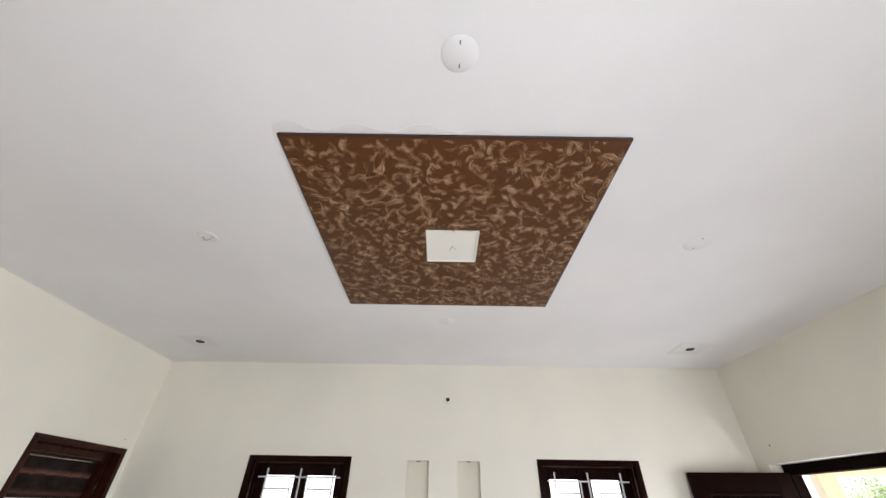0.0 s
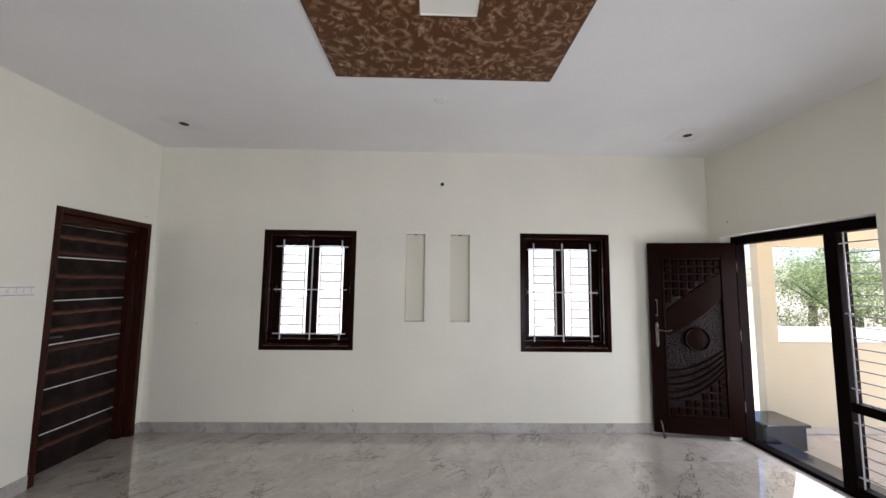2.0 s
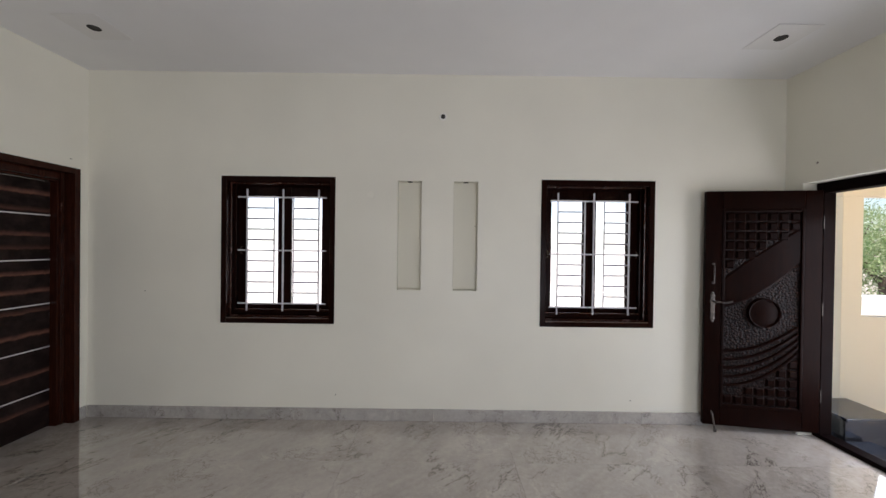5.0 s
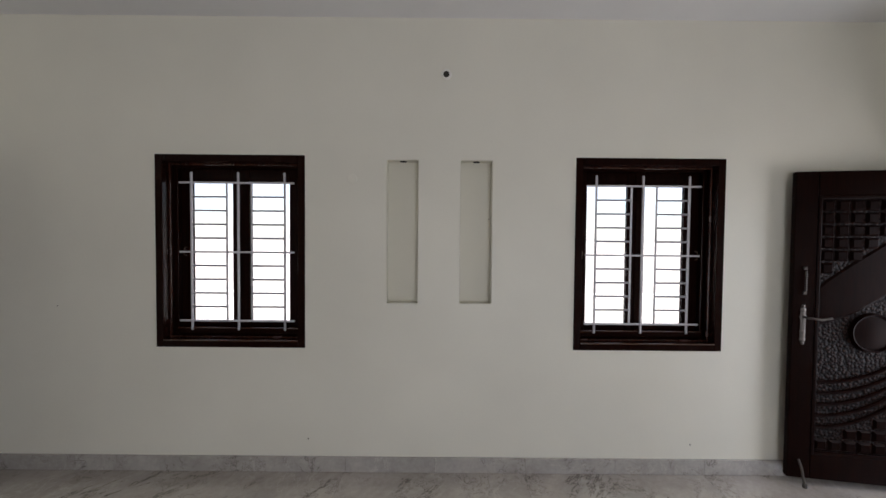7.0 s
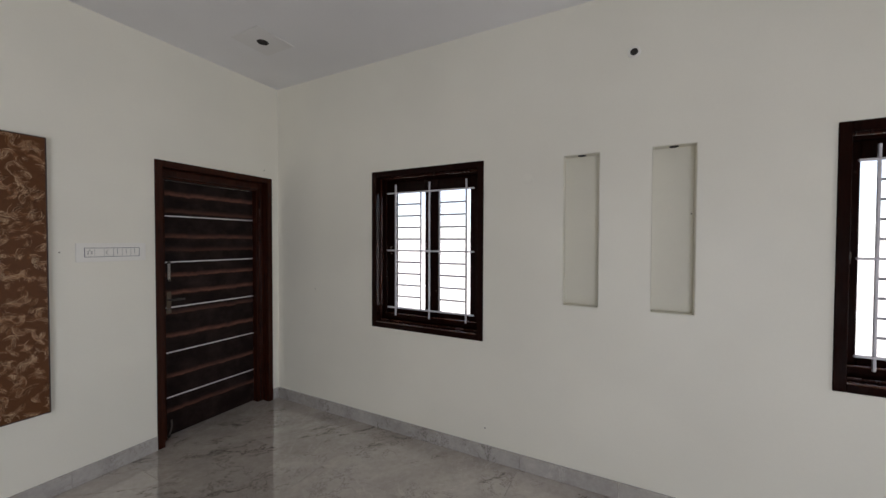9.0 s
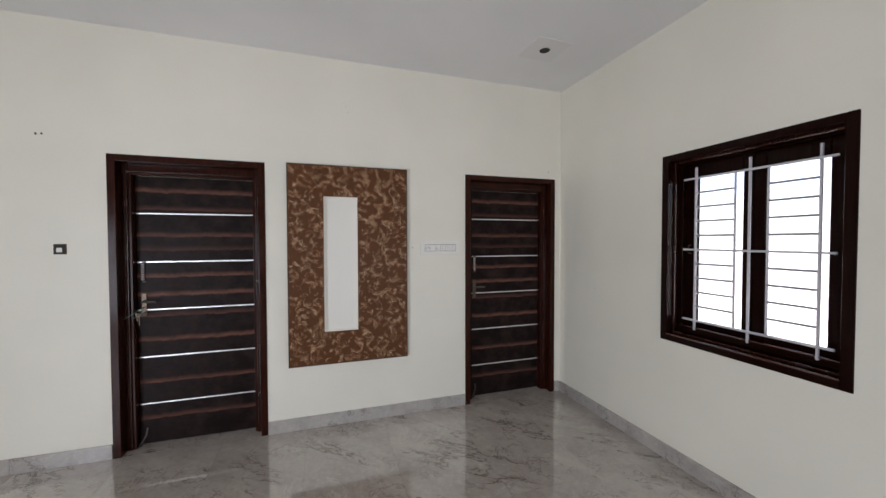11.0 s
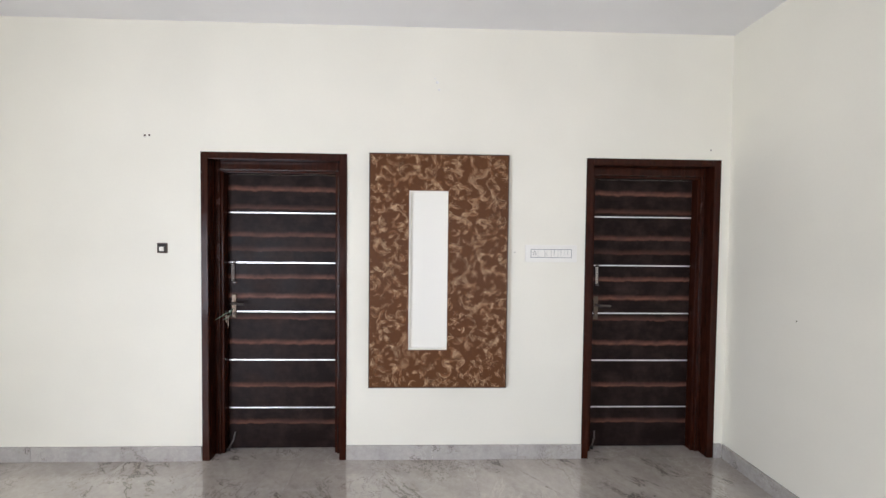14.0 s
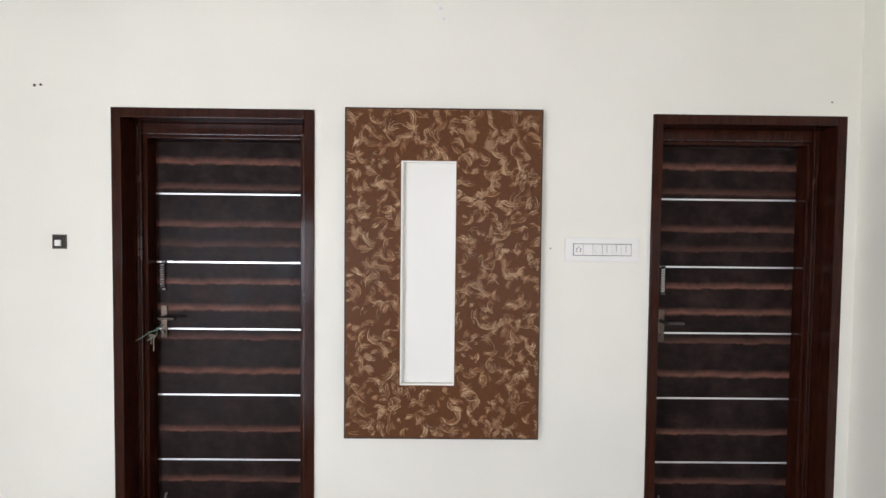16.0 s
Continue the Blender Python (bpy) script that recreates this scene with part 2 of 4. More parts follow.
M_PORCH_FLOOR = paint("porch_tile", (0.78, 0.70, 0.62), 0.3)
M_GROUT = paint("grout", (0.22, 0.21, 0.20), 0.8)
M_GROUND = paint("dry_ground", (0.52, 0.46, 0.38), 0.95, 0.12)
M_BARK = paint("bark", (0.12, 0.09, 0.07), 0.9, 0.2)
M_ROOF = paint("roof_tile", (0.30, 0.17, 0.12), 0.8, 0.1)


def foliage(name, a, bcol):
    m, nt, b = material(name, a, 0.5)
    g = nt.nodes.new("ShaderNodeNewGeometry")
    nt.links.new(ramp(nt, g.outputs["Random Per Island"], [(0.0, a), (1.0, bcol)]), b.inputs["Base Color"])
    thin = nt.nodes.new("ShaderNodeBsdfTranslucent")
    nt.links.new(b.inputs["Base Color"].links[0].from_socket, thin.inputs[0])
    both = nt.nodes.new("ShaderNodeMixShader")
    both.inputs[0].default_value = 0.4
    out = [n for n in nt.nodes if n.type == "OUTPUT_MATERIAL"][0]
    nt.links.new(b.outputs[0], both.inputs[1])
    nt.links.new(thin.outputs[0], both.inputs[2])
    nt.links.new(both.outputs[0], out.inputs[0])
    return m


M_LEAVES = foliage("tree_leaves", (0.13, 0.24, 0.07), (0.42, 0.48, 0.26))


# ---- mesh helpers ----
def box(bm, x0, x1, y0, y1, z0, z1, bevel=0.0, segments=1):
    vs = [bm.verts.new((x, y, z)) for x in (x0, x1) for y in (y0, y1) for z in (z0, z1)]
    faces = [bm.faces.new([vs[i] for i in f]) for f in ((0, 1, 3, 2), (4, 6, 7, 5), (0, 4, 5, 1), (2, 3, 7, 6), (0, 2, 6, 4), (1, 5, 7, 3))]
    if bevel:
        edges = list({e for f in faces for e in f.edges})
        bmesh.ops.bevel(bm, geom=edges, offset=bevel, segments=segments, affect="EDGES", profile=0.6)
    return bm


def rod(bm, a, b, r, sides=10, r2=None):
    a, b = Vector(a), Vector(b)
    m = Matrix.Translation((a + b) / 2) @ (b - a).to_track_quat("Z", "Y").to_matrix().to_4x4()
    bmesh.ops.create_cone(bm, cap_ends=True, segments=sides, radius1=r, radius2=r if r2 is None else r2, depth=(b - a).length, matrix=m)
    return bm


def tube(bm, pts, r, sides=8):
    """A bent rod through the points."""
    rings = []
    pts = [Vector(p) for p in pts]
    for i, p in enumerate(pts):
        d = (pts[min(i + 1, len(pts) - 1)] - pts[max(i - 1, 0)]).normalized()
        q = d.to_track_quat("Z", "Y")
        rings.append([bm.verts.new(p + q @ Vector((r * math.cos(2 * math.pi * k / sides), r * math.sin(2 * math.pi * k / sides), 0))) for k in range(sides)])
    for u, w in zip(rings, rings[1:]):
        for k in range(sides):
            bm.faces.new((u[k], u[(k + 1) % sides], w[(k + 1) % sides], w[k]))
    bm.faces.new(rings[0][::-1]), bm.faces.new(rings[-1])
    return bm


def lathe(bm, profile, m=Matrix(), sides=32):
    """Turns (radius, height) pairs about the z axis of m."""
    rings = []
    for r, h in profile:
        if r < 1e-6:
            rings.append([bm.verts.new(m @ Vector((0, 0, h)))])
        else:
            rings.append([bm.verts.new(m @ Vector((r * math.cos(2 * math.pi * k / sides), r * math.sin(2 * math.pi * k / sides), h))) for k in range(sides)])
    for u, w in zip(rings, rings[1:]):
        for k in range(sides):
            k2 = (k + 1) % sides
            if len(u) == 1 and len(w) > 1:
                bm.faces.new((u[0], w[k2], w[k]))
            elif len(w) == 1 and len(u) > 1:
                bm.faces.new((u[k], u[k2], w[0]))
            elif len(u) > 1:
                bm.faces.new((u[k], u[k2], w[k2], w[k]))
    return bm


def part(name, bm, mat, parent=None, label="", smooth=False, kind=""):
    bmesh.ops.recalc_face_normals(bm, faces=bm.faces)
    me = bpy.data.meshes.new(name)
    bm.to_mesh(me)
    bm.free()
    me.materials.append(mat)
    if smooth:
        for p in me.polygons:
            p.use_smooth = True
        me.set_sharp_from_angle(angle=radians(35))
    ob = new(name, me)
    ob.parent = parent
    return tagged(ob, label, kind=kind)


def thing(name, m=Matrix(), label="", category="", group="", kind=""):
    ob = new(name)
    ob.empty_display_size = 0.1
    ob.matrix_basis = m
    return tagged(ob, label, category, group, kind)


def B():
    return bmesh.new()


def wall_mesh(length, height, thick, openings):
    """A wall along x from 0, its room face at y 0 and its back at y thick. Openings: x0, x1, z0, z1, depth (None: right through)."""
    bm = B()
    xs = sorted({0, length, *(v for o in openings for v in o[:2])})
    zs = sorted({0, height, *(v for o in openings for v in o[2:4])})

    def quad(*pts):
        bm.faces.new([bm.verts.new(p) for p in pts])
    for x0, x1 in zip(xs, xs[1:]):
        for z0, z1 in zip(zs, zs[1:]):
            inside = [o for o in openings if o[0] <= x0 and x1 <= o[1] and o[2] <= z0 and z1 <= o[3]]
            if not inside:
                quad((x0, 0, z0), (x1, 0, z0), (x1, 0, z1), (x0, 0, z1))
            if not inside or inside[0][4] is not None:
                quad((x0, thick, z0), (x0, thick, z1), (x1, thick, z1), (x1, thick, z0))
    for x0, x1, z0, z1, d in openings:
        e = thick if d is None else d
        quad((x0, 0, z0), (x0, e, z0), (x0, e, z1), (x0, 0, z1))
        quad((x1, 0, z0), (x1, 0, z1), (x1, e, z1), (x1, e, z0))
        quad((x0, 0, z1), (x0, e, z1), (x1, e, z1), (x1, 0, z1))
        if z0 > 0:
            quad((x0, 0, z0), (x1, 0, z0), (x1, e, z0), (x0, e, z0))
        if d is not None:
            quad((x0, e, z0), (x1, e, z0), (x1, e, z1), (x0, e, z1))
    quad((0, 0, 0), (0, thick, 0), (0, thick, height), (0, 0, height))
    quad((length, 0, 0), (length, 0, height), (length, thick, height), (length, thick, 0))
    quad((0, 0, height), (0, thick, height), (length, thick, height), (length, 0, height))
    bmesh.ops.remove_doubles(bm, verts=bm.verts, dist=1e-5)
    return bm


# ---- the room ----
WIN = ((-1.545, -0.560), (1.222, 2.207))
WZ = (0.833, 2.106)
NICHE = ((-0.024, 0.188), (0.462, 0.676))
DOORS = ((0.566, 1.553), (3.216, 4.175))
DOOR_H = 2.13
MAIN = (2.72, 4.09, 2.075)

o = part("wall_north", wall_mesh(XE - XW, CEIL, THICK, [(a - XW + 0.004, b - XW - 0.004, WZ[0] + 0.004, WZ[1] - 0.004, None) for a, b in WIN]
         + [(a - XW, b - XW, 1.135, 2.083, 0.075) for a, b in NICHE]), M_WALL, kind="structure",
         label="cream painted plaster wall with two slim upright recesses")
o.matrix_basis = pose(XW, YN, 0)
o = part("wall_west", wall_mesh(YN - YS, CEIL, THICK, [(a - YS + 0.004, b - YS - 0.004, 0, DOOR_H - 0.004, None) for a, b in DOORS]), M_WALL, kind="structure",
         label="cream painted plaster wall with two wooden doors")
o.matrix_basis = pose(XW, YS, 0, 0, 0, 90)
o = part("wall_east", wall_mesh(YN - YS, CEIL, THICK, [(YN - MAIN[1], YN - MAIN[0], 0, MAIN[2], None)]), M_WALL, kind="structure",
         label="cream painted plaster wall round the entrance opening")
o.matrix_basis = pose(XE, YN, 0, 0, 0, -90)
# Unseen wall; its wide opening is added for the fill lamp.
o = part("wall_south", wall_mesh(XE - XW, CEIL, THICK, [(0.40, 3.26, 0.0, 2.3, None)]), M_WALL, kind="structure", label="unseen cream plaster wall with a wide opening added for fill light")
o.matrix_basis = pose(XE, YS, 0, 0, 0, 180)
# Unseen walls added to close the south end and keep the sun out.
o = part("wall_end", box(B(), XW - THICK, XE + THICK, YS - 3.2, YS - 3.0, 0, CEIL), M_WALL, kind="structure", label="plain cream wall closing the house")
for nm, x0 in (("wall_closing_west", XW - THICK), ("wall_closing_east", XE)):
    part(nm, box(B(), x0, x0 + THICK, YS - 3.0, YS - THICK - 0.002, 0, CEIL), M_WALL, kind="structure", label="unseen plain cream wall closing the space to the south")
for n, (a, b) in enumerate(DOORS):
    part("wall_behind_door", box(B(), XW - 0.55, XW - 0.45, a - 0.3, b + 0.3, 0, 2.6), M_WALL, kind="structure", label="plain cream wall behind the closed door")

PANEL = (-0.412, 1.082, 1.202, 2.750)
CX, CY = (PANEL[0] + PANEL[1]) / 2, (PANEL[2] + PANEL[3]) / 2
bm = box(B(), XW - THICK, XE + THICK, YS - 3.2, YN + THICK, CEIL, CEIL + 0.15)
part("ceiling", bm, M_CEIL, kind="structure", label="white painted flat ceiling")

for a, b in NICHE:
    ni = thing("niche_lining", pose(a, YN, 1.135), "slim upright wall recess, deeper cream inside than the wall", kind="structure")
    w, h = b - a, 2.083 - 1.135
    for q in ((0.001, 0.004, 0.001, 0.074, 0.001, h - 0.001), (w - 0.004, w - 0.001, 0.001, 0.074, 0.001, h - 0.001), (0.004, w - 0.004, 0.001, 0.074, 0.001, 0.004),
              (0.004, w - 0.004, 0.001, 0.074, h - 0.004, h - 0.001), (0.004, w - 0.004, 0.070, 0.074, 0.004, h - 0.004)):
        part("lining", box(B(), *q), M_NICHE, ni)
    part("light_hole", lathe(B(), [(0, 0), (0.022, 0), (0.024, 0.003)], pose(w / 2, 0.036, h - 0.0075), 20), M_DARK, ni, "dark empty light hole in the recess top")

# floor
floor = thing("floor", pose(0, 0, 0), "grey marble-patterned polished tile floor with dark veins", kind="structure")
part("floor_bed", box(B(), XW - 0.5, XE + 0.12, YS - 3.2, YN, -0.25, -0.004), M_GROUT, floor)
TILE_X, TILE_Y = 1.2, 0.6


def tiles(parent, x0, x1, y0, y1, sx, sy, ox, oy, mat, top=0.0, name="tile"):
    meshes = {}
    nx0, ny0 = math.floor((x0 - ox) / sx), math.floor((y0 - oy) / sy)
    for i in range(nx0, math.ceil((x1 - ox) / sx)):
        for j in range(ny0, math.ceil((y1 - oy) / sy)):
            a, b = max(x0, ox + i * sx), min(x1, ox + (i + 1) * sx)
            c, d = max(y0, oy + j * sy), min(y1, oy + (j + 1) * sy)
            if b - a < 0.02 or d - c < 0.02:
                continue
            key = (round(b - a, 4), round(d - c, 4))
            if key not in meshes:
                g = 0.0005
                bm = box(B(), g, b - a - g, g, d - c - g, -0.01, 0.0, 0.0003)
                ob = part(name, bm, mat, parent)
                meshes[key] = ob.data
            else:
                ob = new(name, meshes[key])
                ob.parent = parent
            ob.location = (a, c, top)


def skirting(x0, y0, x1, y1, normal, name="baseboard"):
    """Skirting tiles from a to b, proud of the wall along normal."""
    a, b, n = Vector((x0, y0, 0)), Vector((x1, y1, 0)), Vector((*normal, 0))
    run, length = (b - a).normalized(), (b - a).length
    root = thing(name, pose(x0, y0, 0), "grey marble-patterned skirting tiles along the wall foot", kind="structure")
    m = Matrix((run, n, Vector((0, 0, 1)))).transposed().to_4x4()
    s = 0.0
    first = None
    while s < length - 0.001:
        e = min(s + 0.6, length)
        if length - e < 0.03:
            e = length
        bm = box(B(), 0.0006, e - s - 0.0006, 0.0, 0.013, 0.001, 0.103, 0.0012)
        bm.transform(m)
        ob = part("skirting_tile", bm, M_SKIRT, root)
        ob.location = run * s
        s = e
    return root


skirting(XW + 0.013, YN, XE, YN, (0, -1))
skirting(XW, DOORS[0][1] + 0.002, XW, DOORS[1][0] - 0.002, (1, 0))
skirting(XW, YS, XW, DOORS[0][0] - 0.002, (1, 0))
skirting(XW, DOORS[1][1] + 0.002, XW, YN - 0.014, (1, 0))
skirting(XE, YS, XE, MAIN[0] - 0.01, (-1, 0))
skirting(XE, MAIN[1] + 0.002, XE, YN - 0.015, (-1, 0))


# ---- windows ----
def make_window(name):
    w, h = WIN[0][1] - WIN[0][0], WZ[1] - WZ[0]
    root = thing(name, pose((WIN[0][0] + WIN[0][1]) / 2, YN, WZ[0]), "dark red-brown wooden window with two casements behind a white bar grille", kind="structure")
    a, b = -w / 2, w / 2
    f = 0.048
    for nm, q in (("frame_stile", (a, a + f, 0, h)), ("frame_stile", (b - f, b, 0, h)), ("frame_rail", (a + f, b - f, 0, f)), ("frame_rail", (a + f, b - f, h - f, h))):
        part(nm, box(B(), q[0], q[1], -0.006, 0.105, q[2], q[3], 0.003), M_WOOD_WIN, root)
    # bead on the reveal
    g = f
    for q in ((a + g, a + g + 0.012, g, h - g), (b - g - 0.012, b - g, g, h - g), (a + g + 0.012, b - g - 0.012, g, g + 0.012), (a + g + 0.012, b - g - 0.012, h - g - 0.012, h - g)):
        part("bead", box(B(), q[0], q[1], 0.048, 0.062, q[2], q[3], 0.004, 2), M_WOOD_GLOSS, root)
    # face_bead and sill_bead are added to carry the bright glint of the edges.
    part("face_bead", box(B(), a + 0.046, b - 0.046, -0.0100, 0.002, 0.040, 0.0515, 0.004, 3), M_WOOD_SHINE, root)
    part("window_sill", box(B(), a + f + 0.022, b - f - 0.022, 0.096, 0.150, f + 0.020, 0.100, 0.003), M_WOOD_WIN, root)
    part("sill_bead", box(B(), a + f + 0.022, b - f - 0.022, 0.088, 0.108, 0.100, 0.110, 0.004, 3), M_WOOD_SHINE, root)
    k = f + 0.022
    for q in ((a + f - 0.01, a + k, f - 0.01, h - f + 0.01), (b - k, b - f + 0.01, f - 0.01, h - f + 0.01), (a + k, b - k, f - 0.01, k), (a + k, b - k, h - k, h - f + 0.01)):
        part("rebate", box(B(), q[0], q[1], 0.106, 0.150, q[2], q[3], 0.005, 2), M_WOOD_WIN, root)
    panes = ((-0.3560, -0.0720), (0.0490, 0.3260))
    z0, z1 = 0.140, 1.120
    for (p0, p1), (s0, s1) in zip(panes, ((a + f + 0.006, -0.017), (-0.015, b - f - 0.006))):
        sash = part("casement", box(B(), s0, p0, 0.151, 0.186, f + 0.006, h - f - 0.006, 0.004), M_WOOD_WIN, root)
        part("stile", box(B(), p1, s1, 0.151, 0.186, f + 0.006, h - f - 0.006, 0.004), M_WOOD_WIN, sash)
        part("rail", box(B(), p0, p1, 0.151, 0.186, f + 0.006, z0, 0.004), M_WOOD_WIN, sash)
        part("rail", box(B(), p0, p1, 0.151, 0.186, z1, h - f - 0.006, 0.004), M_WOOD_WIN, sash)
        pane = part("pane", box(B(), p0 - 0.004, p1 + 0.004, 0.166, 0.170, z0 - 0.004, z1 + 0.004), M_GLASS, sash, "clear window glass")
        pane.visible_shadow = False
        hx = s0 + 0.045 if p0 < 0 else s1 - 0.03
        bm = tube(B(), [(hx, 0.151, 0.60), (hx, 0.128, 0.605), (hx, 0.124, 0.63), (hx, 0.128, 0.655), (hx, 0.151, 0.66)], 0.004)
        part("pull_handle", bm, M_BRONZE, sash, "small dark casement pull", True)
    # grille
    y = 0.091
    gx0, gx1, gm = -0.3175, 0.3195, 0.0025
    gz1, gz0 = 1.934 - WZ[0], 0.992 - WZ[0]
    for x in (gx0, gm, gx1):
        part("grille_upright", box(B(), x - 0.006, x + 0.006, y - 0.006, y + 0.006, gz0 - 0.068, gz1 + 0.073, 0.0015), M_BAR, root, "white enamelled grille bar")
    for z in (gz0, (gz0 + gz1) / 2, gz1):
        part("grille_rail", box(B(), -0.392, 0.389, y - 0.0185, y - 0.0065, z - 0.006, z + 0.006, 0.0015), M_BAR, root, "white enamelled grille bar")
    for x in (-0.0765, 0.0955):
        part("grille_rod", box(B(), x - 0.005, x + 0.005, y - 0.005, y + 0.005, gz0, gz1, 0.001), M_BAR, root)
    for i in range(10):
        if i in (0, 5):
            continue
        z = gz0 + (gz1 - gz0) * i / 10
        for p, q in ((gx0 + 0.006, -0.0815), (0.1005, gx1 - 0.006)):
            part("grille_rod", rod(B(), (p, y, z), (q, y, z), 0.0066, 8), M_ROD, root)
    return root


window_1 = make_window("window_1")
window_2 = copy_thing(window_1, pose((WIN[1][0] + WIN[1][1]) / 2, YN, WZ[0]))
window_2.name = "window_2"


# ---- inner doors ----
def make_door(name, at_y, w):
    """Frame face, deep reveal, moulded stop, second reveal and the leaf set back behind it."""
    h = DOOR_H
    root = thing(name, pose(XW, at_y, 0, 0, 0, 90), "closed dark banded veneer door with five steel strips", kind="structure")
    f, k, kt = 0.048, 0.102, DOOR_H - 0.124
    for nm, q in (("jamb", (0, f, 0, h)), ("jamb", (w - f, w, 0, h)), ("head", (f, w - f, h - f, h))):
        part(nm, box(B(), q[0], q[1], -0.008, 0.190, q[2], q[3], 0.003, 2), M_WOOD, root, "dark red-brown door frame")
    for nm, q in (("stop", (f - 0.004, k - 0.020, 0.0, h - f + 0.004)), ("stop", (w - k + 0.020, w - f + 0.004, 0.0, h - f + 0.004)), ("stop_head", (k - 0.020, w - k + 0.020, kt + 0.016, h - f + 0.004))):
        part(nm, box(B(), q[0], q[1], 0.074, 0.188, q[2], q[3], 0.008, 2), M_WOOD, root)
    for nm, q in (("rebate", (k - 0.020, k, 0.0, kt + 0.016)), ("rebate", (w - k, w - k + 0.020, 0.0, kt + 0.016)), ("rebate_head", (k, w - k, kt, kt + 0.016))):
        part(nm, box(B(), q[0], q[1], 0.082, 0.186, q[2], q[3], 0.004, 2), M_WOOD, root)
    e = k - 0.020
    for q in ((e - 0.009, e, 0.0, kt + 0.025), (w - e, w - e + 0.009, 0.0, kt + 0.025), (e, w - e, kt + 0.016, kt + 0.025),
              (f + 0.012, f + 0.019, 0.0, h - f - 0.012), (w - f - 0.019, w - f - 0.012, 0.0, h - f - 0.012)):
        part("bead", box(B(), q[0], q[1], 0.0690, 0.0745, q[2], q[3], 0.0025, 2), M_WOOD_GLOSS, root)
    y = 0.136
    leaf = part("leaf", box(B(), k + 0.002, w - k - 0.002, y, y + 0.035, 0.008, kt - 0.003, 0.002), M_LEAF, root, "dark veneer leaf with ragged brown bands")
    for z in STRIPS:
        part("strip", box(B(), k + 0.004, w - k - 0.004, y - 0.0018, y + 0.0006, z - 0.0045, z + 0.0045), M_STRIP, leaf, "thin bright steel strip")
    # lock plate, lever, chain
    hx = k + 0.044
    part("lock_plate", box(B(), hx - 0.017, hx + 0.017, y - 0.0075, y + 0.0005, 0.968, 1.140, 0.004, 2), M_BRONZE, leaf, "bronze lock plate")
    part("lock_cylinder", rod(B(), (hx, y - 0.016, 1.000), (hx, y - 0.007, 1.000), 0.009, 16), M_PEWTER, leaf, "", True)
    part("lever_rose", rod(B(), (hx, y - 0.014, 1.078), (hx, y - 0.007, 1.078), 0.013, 16), M_BRONZE, leaf, "", True)
    part("lever", tube(B(), [(hx, y - 0.008, 1.078), (hx, y - 0.042, 1.078), (hx + 0.010, y - 0.052, 1.078), (hx + 0.045, y - 0.054, 1.079), (hx + 0.090, y - 0.052, 1.076)], 0.008), M_PEWTER, leaf, "steel lever handle", True)
    bm = B()
    for i in range(10):
        rod(bm, (hx - 0.011, y - 0.013 - 0.002 * (i % 2), 1.240 + i * 0.0125), (hx + 0.007, y - 0.013, 1.243 + i * 0.0125), 0.0042, 8)
    part("safety_chain", bm, M_STEEL, leaf, "coiled steel safety chain", True)
    for z in (1.226, 1.372):
        part("chain_bracket", box(B(), hx - 0.006, hx + 0.014, y - 0.014, y + 0.0005, z - 0.006, z + 0.006, 0.002), M_PEWTER, leaf)
    part("door_stopper", tube(B(), [(k + 0.05, y - 0.008, 0.13), (k + 0.045, y - 0.023, 0.08), (k + 0.02, y - 0.038, 0.03)], 0.006), M_PEWTER, leaf, "steel kick-down door stopper", True)
    part("rubber_foot", lathe(B(), [(0, 0), (0.010, 0), (0.011, 0.018), (0, 0.018)], pose(k + 0.018, y - 0.039, 0.012), 12), M_DARK, leaf, "black rubber stopper foot", True)
    return root


STRIPS = (0.308, 0.660, 1.014, 1.370, 1.730)
for n, (a, b) in enumerate(DOORS):
    make_door(f"door_{n + 1}", a, b - a)


